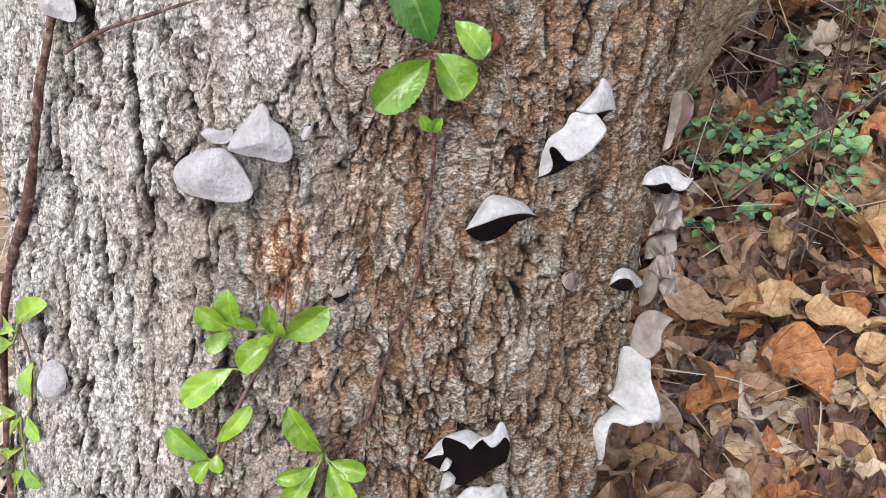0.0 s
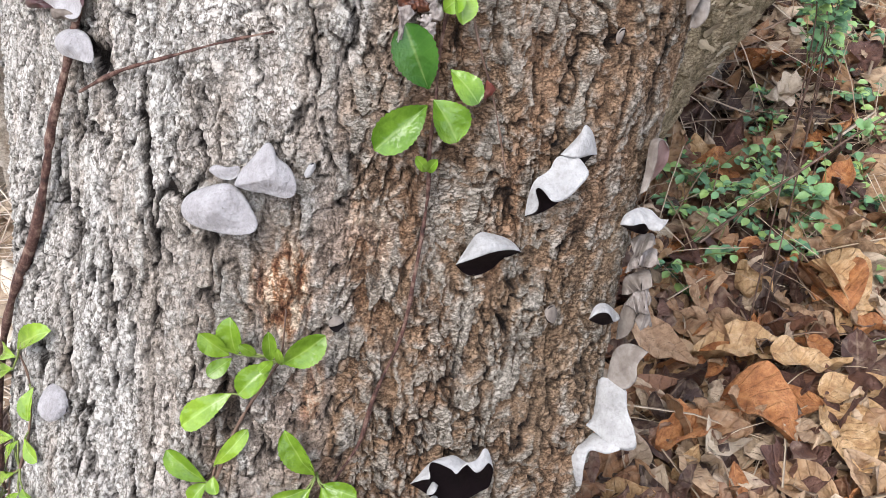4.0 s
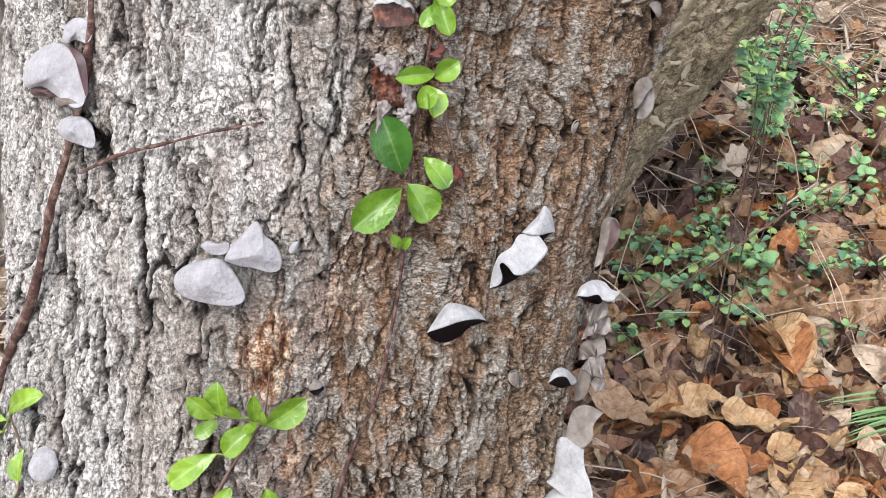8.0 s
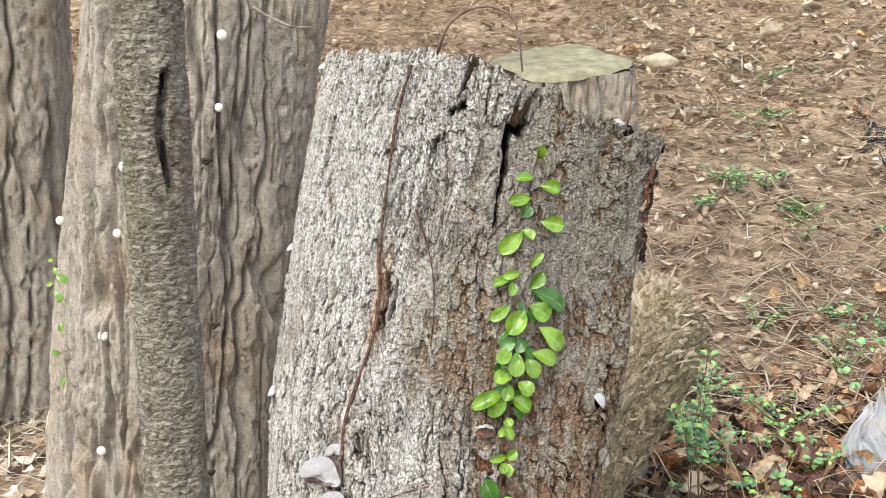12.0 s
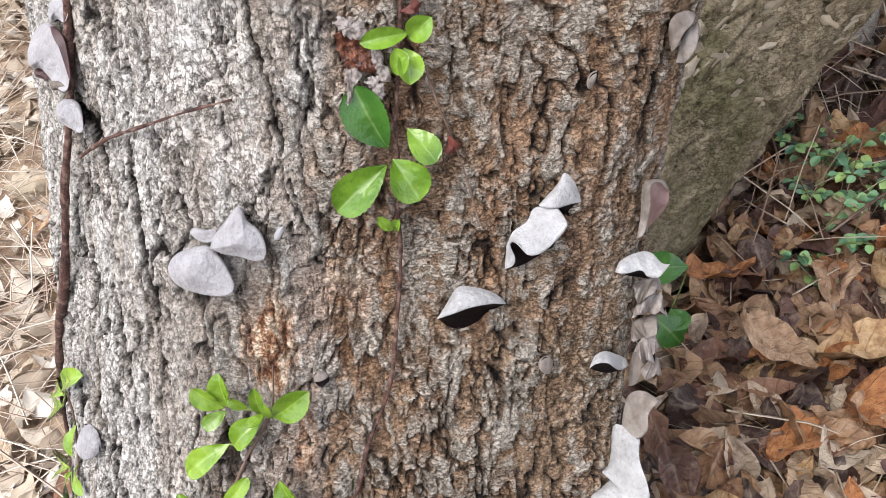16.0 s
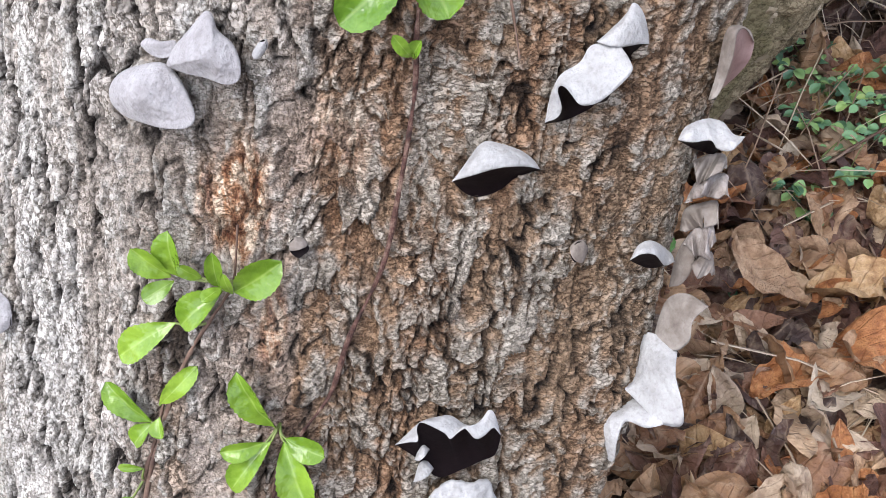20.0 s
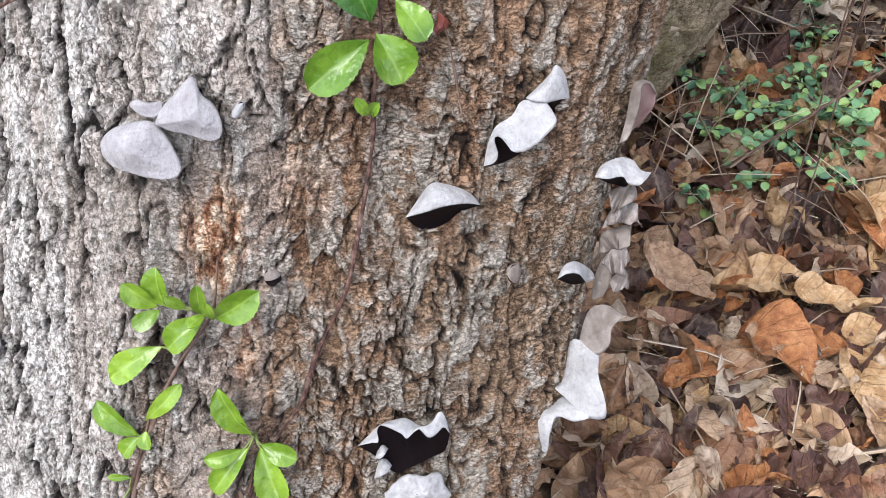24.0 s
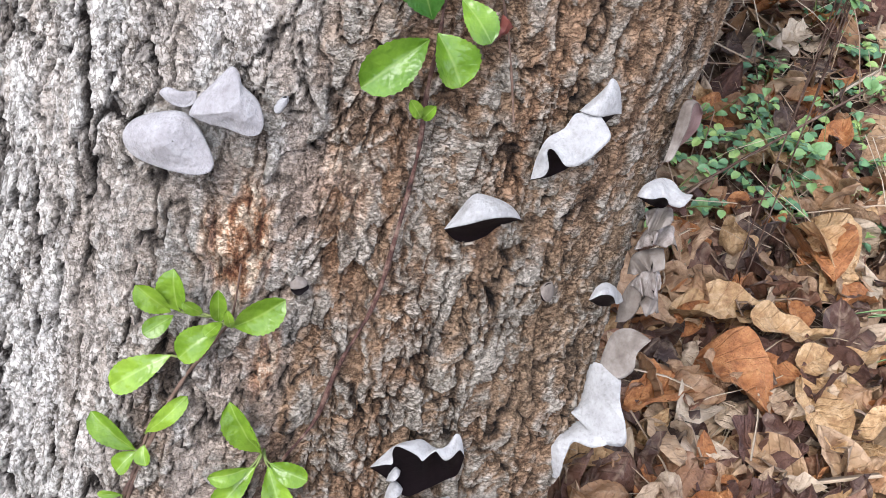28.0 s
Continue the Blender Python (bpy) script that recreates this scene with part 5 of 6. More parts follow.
sprout("young shoot with small green leaves close to the bark", [(-5.1, 0.263, -10.9, 0.285, 0.43), (-4.9, 0.262, -6.8, 0.253, 0.66), (-4.0, 0.267, -3.2, 0.261, 0.8), (-4.1, 0.275, -0.0, 0.302, 0.3), (-5.8, 0.231, -8.5, 0.236, 0.31), (-7.2, 0.21, -7.8, 0.209, 0.75)],
       [(-3.9, 0.275), (-4.4, 0.262), (-5.0, 0.245), (-6.2, 0.22)], 0.008, 0.016)
sprout("young shoot with five broad green leaves in a whorl", [(10.6, 0.271, 5.5, 0.308, 0.41), (11.9, 0.264, 16.3, 0.261, 0.54), (11.8, 0.262, 15.3, 0.231, 0.48), (10.3, 0.262, 6.0, 0.24, 0.37), (9.6, 0.261, 4.9, 0.263, 0.44)],
       [(11, 0.268), (11.2, 0.24), (10.6, 0.19), (9, 0.1), (8, -0.3)], 0.010, 0.022)
sprout("young pale green shoot at the foot of the stump", [(-47.0, 0.282, -57.7, 0.264, 0.3), (-48.1, 0.27, -63.7, 0.221, 0.3), (-45.5, 0.291, -36.5, 0.33, 0.3), (-40.1, 0.275, -39.1, 0.256, 0.71), (-47.6, 0.217, -63.2, 0.175, 0.3), (-45.5, 0.221, -50.6, 0.186, 0.31), (-42.9, 0.229, -37.6, 0.229, 0.44), (-47.7, 0.189, -56.7, 0.149, 0.3), (-45.1, 0.18, -49.9, 0.152, 0.37), (-43.6, 0.189, -37.1, 0.194, 0.38)],
       [(-46.5, 0.285), (-42.1, 0.272), (-42.2, 0.236), (-45.8, 0.197), (-51.7, 0.16), (-58, 0.0), (-66, -0.28)], 0.006, 0.014)


# ---- leaf litter ----
def litter_material():
    """Dry leaves that differ one by one, each blotched, with a rib and veins."""
    n = Nodes("dry_leaves")
    geo = n.add("ShaderNodeNewGeometry")
    col = n.ramp(geo.outputs["Random Per Island"], [(0.0, (0.05, 0.028, 0.022)), (0.2, (0.11, 0.055, 0.04)), (0.38, (0.215, 0.098, 0.056)), (0.58, (0.36, 0.19, 0.09)), (0.78, (0.48, 0.31, 0.175)), (0.96, (0.62, 0.49, 0.355))])
    blot = n.noise(22, 5.0, 0.65)
    col = n.mix(n.ramp(blot, [(0.38, 0.85), (0.56, 0.0)]), col, n.mix(1.0, col, (0.42, 0.36, 0.34), "MULTIPLY"))
    col = n.mix(n.ramp(n.noise(60, 4.0, 0.6), [(0.5, 0.0), (0.68, 0.45)]), col, n.mix(0.5, col, (0.6, 0.47, 0.33)))
    rib, veins, side = vein_layers(n)
    col = n.mix(n.ramp(veins, [(0.0, 0.0), (1.0, 0.25)]), col, n.mix(1.0, col, (0.5, 0.45, 0.42), "MULTIPLY"))
    col = n.mix(n.ramp(rib, [(0.0, 0.0), (1.0, 0.45)]), col, n.mix(0.5, col, (0.6, 0.45, 0.3)))
    nrm = n.bump(veins, 0.5, 0.004, n.bump(n.noise(45, 5.0, 0.65), 0.8, 0.012))
    return n.done(col, 0.48, nrm)


MAT["litter"] = litter_material()
MAT["bleached"] = simple("bleached_scraps", [(0.2, (0.36, 0.28, 0.2)), (0.5, (0.52, 0.45, 0.36)), (0.8, (0.68, 0.63, 0.55))], 20, 0.7, 0.4, 0.002, island=0.8)
MAT["twig"] = simple("dead_twig", [(0.3, (0.12, 0.09, 0.065)), (0.7, (0.3, 0.25, 0.2))], 40, 0.9, 0.6, 0.002)

def dead_leaf(n, k, lobes, seed):
    """A dry leaf one unit long, lying along x, curled."""
    r = random.Random(seed)
    t = np.linspace(0, 1, n)
    prof = np.sin(math.pi * t ** 0.85) ** 0.8 * r.uniform(0.34, 0.5)
    if lobes:
        prof = prof * (1 + 0.17 * np.sin(t * math.pi * 2 * lobes + 0.5)) * (1 + 0.12 * field(t * 9, t * 0, seed))
    prof[0], prof[-1] = 0.012, 0.01
    v = np.linspace(-1, 1, k)
    T, V = np.meshgrid(t, v, indexing="ij")
    y = V * prof[:, None] * 0.5 * 1.4
    cup, bend, twist = r.choice((-1, 1)) * r.uniform(0.9, 2.8), r.uniform(-1.0, 1.0), r.uniform(-1.8, 1.8)
    z = cup * 0.5 * np.abs(y) ** 1.3 + bend * (T - 0.5) ** 2 + twist * y * (T - 0.5) + 0.09 * field(T * 5 + seed, V * 2.5, seed) + 0.035 * field(T * 11, V * 6 + seed, seed + 2)
    return np.stack([T - 0.5, y, z], -1).reshape(-1, 3), quads(n, k), (('side', np.abs(V)), ('along', T))


def spins(n, r, tilt):
    """n random turns: any way round, tipped by up to tilt."""
    a, b, c = r.uniform(0, 2 * np.pi, n), r.normal(0, tilt, n), r.normal(0, tilt, n)
    ca, sa, cb, sb, cc, sc = np.cos(a), np.sin(a), np.cos(b), np.sin(b), np.cos(c), np.sin(c)
    Z, O = np.zeros(n), np.ones(n)
    Rz = np.stack([ca, -sa, Z, sa, ca, Z, Z, Z, O], -1).reshape(-1, 3, 3)
    Ry = np.stack([cb, Z, sb, Z, O, Z, -sb, Z, cb], -1).reshape(-1, 3, 3)
    Rx = np.stack([O, Z, Z, Z, cc, -sc, Z, sc, cc], -1).reshape(-1, 3, 3)
    return Rz @ Ry @ Rx


def scatter(name, template, xy, lengths, lift, tilt, material, r, label, category):
    # the patch thins out towards its edges
    loose = np.random.default_rng(len(xy))
    moved = xy + (loose.random((len(xy), 1)) < 0.4) * loose.normal(0, 0.1, xy.shape) * np.ptp(xy, axis=0)
    xy = np.where((np.hypot(moved[:, 0] + 0.165, moved[:, 1] - 0.42) > 0.3)[:, None], moved, xy)
    v, f = template[:2]
    n = len(xy)
    P = np.einsum("nij,kj->nki", spins(n, r, tilt), v) * lengths[:, None, None]
    P[..., 0] += xy[:, :1]
    P[..., 1] += xy[:, 1:]
    low = np.minimum(P[..., 2].min(1), 0)
    P[..., 2] += (ground_z(xy[:, 0], xy[:, 1]) + lift - 0.5 * low)[:, None]
    F = (f[None] + (np.arange(n) * len(v))[:, None, None]).reshape(-1, f.shape[1])
    lays = [(key, np.tile(np.asarray(values).ravel(), n)) for key, values in (template[2] if len(template) > 2 else ())]
    return tagged(sheet(name, P.reshape(-1, 3), F, material, layers=lays), label, category, kind="stuff")


def clear_of_stump(xy, gap=0.0):
    d = np.hypot(xy[:, 0] + 0.165, xy[:, 1] - 0.42)
    return xy[d > 0.27 + gap]


nr = np.random.default_rng(11)
near = np.stack([nr.uniform(-0.5, 2.0, 3600), nr.uniform(0.25, 2.5, 3600)], 1)
mid = np.stack([nr.uniform(-2.2, 3.8, 5200), nr.uniform(2.0, 5.5, 5200)], 1)
far = np.stack([nr.uniform(-3.5, 7.0, 4200), nr.uniform(5.0, 9.5, 4200)], 1)
for i, (pts, size, lobes) in enumerate([(near[:1250], 0.105, 0), (near[1250:2500], 0.085, 0), (near[2500:], 0.095, 3), (mid[:3000], 0.07, 0), (mid[3000:], 0.06, 3), (far, 0.07, 0)]):
    pts = clear_of_stump(pts)
    big = size * nr.uniform(0.5, 1.3, len(pts))
    scatter("leaf_litter", dead_leaf(*((13, 7) if i < 3 else (6, 3)), lobes if i < 3 else 0, 40 + i), pts, big, nr.uniform(0.0, 0.03, len(pts)), 0.5, MAT["litter"] if i < 3 else MAT["litter_far"], nr, "layer of dry brown fallen leaves", "leaf litter")
for i, seed in enumerate((71, 72, 73)):
    pts = clear_of_stump(np.stack([nr.uniform(0.15, 1.1, 150), nr.uniform(0.7, 1.75, 150)], 1))
    scatter("leaf_litter", dead_leaf(17, 9, 3 if i == 1 else 0, seed), pts, nr.uniform(0.05, 0.115, len(pts)), nr.uniform(0.015, 0.05, len(pts)), 0.6, MAT["litter"], nr, "crisp curled brown leaves heaped beside the stump", "leaf litter")
needle = (np.array([[-.5, 0, 0], [-.5, 0.006, 0.004], [-.5, -0.006, 0.004], [0.0, 0, 0.05], [0.0, 0.006, 0.054], [0.0, -0.006, 0.054], [.5, 0, 0], [.5, 0.006, 0.004], [.5, -0.006, 0.004]]),
          np.array([[0, 3, 4, 1], [1, 4, 5, 2], [2, 5, 3, 0], [3, 6, 7, 4], [4, 7, 8, 5], [5, 8, 6, 3]]))
for lo, hi, y0, y1, n, length in [(-1.6, 2.2, 0.3, 2.6, 6000, 0.13), (-3, 5.5, 2.2, 8.5, 44000, 0.24)]:
    pts = clear_of_stump(np.stack([nr.uniform(lo, hi, n), nr.uniform(y0, y1, n)], 1))
    scatter("pine_needles", needle if hi < 3 else (needle[0] * np.array([1.0, 2.2, 1.0]), needle[1]), pts, length * nr.uniform(0.5, 1.4, len(pts)), nr.uniform(0.005, 0.035, len(pts)), 0.12, MAT["needles"], nr, "scattered dry straw and needles on the ground", "needles")


pts = np.stack([nr.uniform(0.16, 0.8, 170), nr.uniform(1.3, 2.1, 170)], 1)
scatter("dry_stalks", needle, pts, nr.uniform(0.1, 0.28, 170), nr.uniform(0.02, 0.08, 170), 0.6, MAT["needles"], nr, "tangle of dry grass stalks beside the log", "dry grass")
bold = (needle[0] * np.array([1.0, 1.7, 1.3]), needle[1])
pts = np.stack([nr.uniform(0.2, 1.5, 150), nr.uniform(0.75, 2.4, 150)], 1)
scatter("straw", bold, pts, nr.uniform(0.07, 0.22, len(pts)), nr.uniform(0.03, 0.06, len(pts)), 0.1, MAT["needles"], nr, "pale dry stalks strewn over the fallen leaves", "straw")
pts = clear_of_stump(np.stack([nr.uniform(-1.9, -0.4, 2500), nr.uniform(0.5, 2.6, 2500)], 1))
scatter("straw", (needle[0] * np.array([1.0, 1.3, 1.0]), needle[1]), pts, nr.uniform(0.08, 0.24, len(pts)), nr.uniform(0.02, 0.06, len(pts)), 0.2, MAT["straw"], nr, "pale dry straw strewn over the ground", "straw")


pts = clear_of_stump(np.stack([nr.uniform(-1.9, -0.45, 1100), nr.uniform(0.5, 2.6, 1100)], 1))
scatter("bleached_leaves", dead_leaf(7, 5, 0, 62), pts, nr.uniform(0.03, 0.09, len(pts)), nr.uniform(0.01, 0.03, len(pts)), 0.3, MAT["bleached"], nr, "pale bleached leaf scraps and bark chips under straw", "leaf litter")
pts = np.stack([nr.uniform(0.7, 4.5, 520), nr.uniform(2.3, 6.5, 520)], 1)
scatter("bleached_leaves", dead_leaf(7, 5, 0, 61), pts, nr.uniform(0.03, 0.08, 520), nr.uniform(0.01, 0.04, 520), 0.3, MAT["bleached"], nr, "pale bleached leaf scraps on the slope", "leaf litter")
for k, (x, y, turn, length) in enumerate([(1.15, 4.0, 20, 0.5), (1.9, 3.1, -35, 0.4), (0.8, 3.3, 60, 0.35), (2.4, 4.6, 10, 0.6), (1.0, 1.75, 25, 0.3), (0.75, 1.15, -20, 0.22), (0.42, 1.62, 61, 0.5), (0.68, 1.81, 70, 0.3), (0.47, 1.62, 86, 0.25), (-1.0, 1.05, 62, 0.35), (-1.15, 1.5, -20, 0.4), (0.4, 1.3, 72, 0.25)]):
    stick = thing("fallen_twig", "thin grey-brown dead twig lying on the litter", "twig", group="fallen twigs")
    line = [(x + length * q * math.cos(radians(turn)) + 0.02 * math.sin(5 * q + k), y + length * q * math.sin(radians(turn)) + 0.03 * math.sin(7 * q + k)) for q in (0, 0.25, 0.5, 0.75, 1)]
    tube("stem", [Vector((a, b, float(ground_z(a, b)) + 0.035)) for a, b in line], 0.005, 0.002, MAT["twig"], stick, knots=0.3)
    tube("side_shoot", [Vector((a + d * 0.25, b + d, float(ground_z(a, b)) + 0.035 + 0.4 * d)) for (a, b), d in zip((line[2],) * 3, (0, 0.05, 0.1))], 0.0028, 0.0012, MAT["twig"], stick, knots=0.3)


# ---- single leaves that lie on top ----
def leaf_tone(name, dark, mid, light):
    n = Nodes(name)
    col = n.ramp(n.noise(9, 5.0, 0.65), [(0.3, dark), (0.5, mid), (0.7, light)])
    rib, veins, side = vein_layers(n)
    col = n.mix(n.ramp(veins, [(0.0, 0.0), (1.0, 0.3)]), col, n.mix(0.5, col, dark))
    col = n.mix(n.ramp(rib, [(0.0, 0.0), (1.0, 0.6)]), col, light)
    spots = n.noise(40, 3.0, 0.6)
    col = n.mix(n.ramp(spots, [(0.3, 0.5), (0.44, 0.0)]), col, dark)
    return n.done(col, 0.5, n.bump(veins, 0.5, 0.01, n.bump(n.noise(30, 4.0, 0.6), 0.5, 0.02)))


TONES = [("tan", leaf_tone("tan_leaf", (0.31, 0.159, 0.0688), (0.559, 0.353, 0.172), (0.722, 0.516, 0.31))),
         ("orange-brown", leaf_tone("orange_leaf", (0.206, 0.0688, 0.0241), (0.43, 0.172, 0.0602), (0.602, 0.301, 0.125))),
         ("purple-brown", leaf_tone("purple_leaf", (0.0501, 0.0217, 0.0174), (0.114, 0.0525, 0.0383), (0.192, 0.0998, 0.0722))),
         ("grey-buff", leaf_tone("buff_leaf", (0.228, 0.129, 0.0722), (0.428, 0.266, 0.154), (0.602, 0.41, 0.26))),
         ("pale bleached", leaf_tone("bleached_leaf", (0.456, 0.35, 0.246), (0.565, 0.458, 0.34), (0.656, 0.55, 0.419)))]
shapes = []
for i in range(10):
    shapes.append(dead_leaf(25 if i % 5 == 0 else 17, 9, 0 if i % 5 else 3, 300 + i))
rnd = random.Random(21)
made = {}


def lay(x, y, length, turn, shape, tone, lift=0.02, tip=0.0, roll=0.0):
    name, material = TONES[tone]
    key = (shape, tone)
    if key not in made:
        v, f, lay_ = shapes[shape]
        made[key] = sheet("dry_leaf", v, f, material, layers=lay_)
        ob = made[key]
    else:
        ob = new("dry_leaf", made[key].data)
    kind = "lobed" if shape % 5 == 0 else "oval"
    tagged(ob, "curled dry %s %s leaf lying on the litter" % (name, kind), "leaf", "fallen leaves")
    z = float(ground_z(x, y)) + lift + 0.10 * length
    ob.matrix_basis = pose(x, y, z, roll, tip, turn) @ Matrix.Diagonal((length, length, length, 1))
    return ob


# the conspicuous ones beside the stump
lay(0.43, 1.16, 0.15, 12, 1, 0, 0.05)
lay(0.53, 1.13, 0.12, -8, 4, 0, 0.05)
lay(0.61, 1.34, 0.17, 98, 7, 1, 0.05, 10)
lay(0.62, 1.35, 0.16, 100, 2, 0, 0.06, 10)
lay(0.40, 1.34, 0.13, 80, 5, 3, 0.05)
lay(0.30, 1.13, 0.13, -38, 8, 3, 0.07, 12)
lay(0.44, 1.02, 0.15, -50, 2, 1, 0.04)
lay(0.34, 0.98, 0.12, 20, 5, 1, 0.04)
lay(0.47, 0.93, 0.14, 70, 0, 2, 0.03)
lay(0.55, 0.98, 0.13, -75, 1, 0, 0.04)
lay(0.55, 0.82, 0.13, 60, 4, 0, 0.03)
lay(0.62, 1.87, 0.11, 70, 6, 4, 0.07)
lay(0.66, 1.9, 0.1, 30, 0, 4, 0.06)
for i in range(245):
    x, y = rnd.uniform(0.2, 1.2) if i % 3 else rnd.uniform(0.2, 0.75), rnd.uniform(0.72, 2.05) if i % 3 else rnd.uniform(0.72, 1.45)
    lay(x, y, rnd.uniform(0.06, 0.125), rnd.uniform(0, 360), rnd.randrange(10), rnd.choice([0, 0, 1, 1, 1, 2, 2, 2, 2, 3, 3, 4]), rnd.uniform(0.01, 0.05), rnd.gauss(0, 30), rnd.gauss(0, 30))
for x, y in ((1.6, 6.2), (1.45, 6.2), (2.0, 5.5), (2.4, 5.9), (1.3, 5.6)):
    lay(x, y, rnd.uniform(0.16, 0.22), rnd.uniform(0, 360), rnd.randrange(10), 4, 0.03, rnd.gauss(0, 15), rnd.gauss(0, 15))
for i in range(60):
    y = rnd.uniform(2.4, 5.5)
    lay(rnd.uniform(0.15, 0.62) * y, y, rnd.uniform(0.06, 0.13), rnd.uniform(0, 360), rnd.randrange(10), rnd.choice([0, 3, 4, 4, 4]), rnd.uniform(0.015, 0.04), rnd.gauss(0, 20), rnd.gauss(0, 20))
for i in range(40):
    x, y = rnd.uniform(-1.6, -0.5), rnd.uniform(0.5, 2.2)
    lay(x, y, rnd.uniform(0.07, 0.13), rnd.uniform(0, 360), rnd.randrange(10), rnd.choice([2, 3, 3, 4, 4, 4]), rnd.uniform(0.005, 0.02), rnd.gauss(0, 12), rnd.gauss(0, 12))


# ---- undergrowth ----
def shrub(x, y, height, spread, stems, r, lean=(0, 0), bare=0.25):
    """Low shrub: thin stems with pairs of small rounded leaves."""
    z = float(ground_z(x, y))
    top = thing("low_shrub", "low shrub with many small rounded green leaves", "shrub", group="undergrowth shrubs")
    V, F, base = [], [], 0
    lv, lf, _ = blade(1.0, 0.66, 7, 5, 0.0, 0.45, 0.25)
    for s in range(stems):
        a = r.uniform(0, 2 * math.pi)
        reach = spread * r.uniform(0.4, 1.0)
        pts = []
        for k in range(5):
            q = k / 4
            way = q ** (5 if bare > 0.5 else 1.3)
            pts.append(Vector((x + reach * way * math.cos(a) + lean[0] * q, y + reach * way * math.sin(a) + lean[1] * q, z + height * r.uniform(0.92, 1.06) * q * (1.25 - 0.35 * q))))
        tube("stem", pts, 0.0014 if bare > 0.5 else 0.0022, 0.0008, MAT["stem"] if s % 2 or bare > 0.5 else MAT["stem_green"], top, sides=5)
        nodes = 11 if bare > 0.5 else 5
        for k in range(nodes):
            q = bare + (1 - bare) * k / (nodes - 1)
            i = min(int(q * 4), 3)
            p = pts[i].lerp(pts[i + 1], q * 4 - i)
            for side in (-1, 1):
                d = Vector((math.cos(a + side * 1.3 + r.uniform(-.5, .5)), math.sin(a + side * 1.3 + r.uniform(-.5, .5)), r.uniform(-0.1, 0.5))).normalized()
                for j in range((1 if k % 3 else 3) + (bare > 0.5)):
                    d2 = (d + Vector((r.uniform(-.7, .7), r.uniform(-.7, .7), r.uniform(-.2, .3)))).normalized()
                    n = (Vector((0, -0.25, 1)) + Vector((r.uniform(-.4, .4), r.uniform(-.4, .4), 0)))
                    n = (n - d2 * n.dot(d2)).normalized()
                    w = n.cross(d2)
                    size = r.uniform(0.011, 0.027) * (0.8 if bare > 0.5 else 1.0)
                    m = np.array([[d2[c], w[c], n[c]] for c in range(3)]) * size
                    V.append(lv @ m.T + np.array(p + d * 0.006))
                    F.append(lf + base)
                    base += len(lv)
    tagged(sheet("leaves", np.concatenate(V), np.concatenate(F), MAT["leaf_shrub"], top), "small rounded green leaves")
    return top


r = random.Random(77)
for x, y, h, s, k in [(0.6, 1.64, 0.12, 0.12, 3), (0.7, 1.98, 0.16, 0.15, 3), (0.4, 1.36, 0.06, 0.1, 3), (0.62, 1.52, 0.07, 0.16, 4), (0.8, 1.9, 0.16, 0.2, 4), (0.74, 2.2, 0.26, 0.18, 6), (1.0, 2.2, 0.18, 0.22, 5),
                      (0.9, 1.66, 0.08, 0.2, 4), (1.05, 1.5, 0.08, 0.2, 4), (0.5, 1.6, 0.1, 0.12, 3), (1.2, 1.8, 0.12, 0.2, 4), (1.5, 2.3, 0.22, 0.22, 7), (1.75, 2.6, 0.24, 0.24, 7), (1.3, 2.5, 0.2, 0.2, 5), (1.1, 2.75, 0.12, 0.15, 3),
                      (1.9, 3.3, 0.18, 0.25, 5), (1.5, 3.4, 0.1, 0.2, 3), (1.25, 3.9, 0.1, 0.2, 3), (1.6, 4.4, 0.12, 0.2, 3), (2.6, 3.0, 0.25, 0.25, 6), (0.95, 1.35, 0.05, 0.1, 2), (2.2, 2.9, 0.2, 0.25, 6), (0.3, 1.22, 0.04, 0.06, 2),
                      (0.4, 1.56, 0.08, 0.1, 4), (0.48, 1.63, 0.1, 0.12, 5), (0.64, 1.64, 0.09, 0.13, 5), (0.58, 1.76, 0.1, 0.12, 4), (0.71, 1.49, 0.07, 0.12, 4), (0.64, 1.42, 0.05, 0.1, 4), (0.56, 1.5, 0.07, 0.12, 4), (0.82, 1.78, 0.12, 0.14, 5), (0.77, 1.63, 0.09, 0.12, 4),
                      (1.75, 2.5, 0.14, 0.16, 5), (1.0, 1.97, 0.1, 0.14, 5)]:
    shrub(x, y, h, s, k, r)
# a patch between the log and the wrapper, low and trailing
for x, y in [(0.55, 1.5), (0.62, 1.62), (0.7, 1.75), (0.42, 1.62), (0.72, 1.6), (0.34, 1.43), (0.4, 1.66),
             (0.83, 1.92), (0.62, 1.93), (0.88, 2.12), (0.99, 2.26), (1.39, 2.85), (1.58, 2.74), (2.07, 3.03), (2.3, 3.3), (1.3, 3.82), (1.6, 3.64), (2.1, 3.84), (1.46, 2.2),
             (1.27, 3.92), (1.44, 3.83), (1.57, 3.6), (2.14, 3.28), (2.24, 3.13), (1.71, 2.77), (1.87, 2.92), (3.12, 5.17), (1.78, 4.86), (1.69, 4.51), (1.12, 3.65), (2.3, 3.25), (2.05, 2.95)]:
    shrub(x + r.uniform(-.02, .02), y + r.uniform(-.02, .02), r.uniform(0.05, 0.12), r.uniform(0.09, 0.17), 3 if y < 2.4 else 6, r)

for x, y, h in ((0.46, 1.23, 0.8), (0.49, 1.26, 0.74)):
    shrub(x, y, h, 0.1, 3, r, lean=(-0.01, -0.02), bare=0.74)

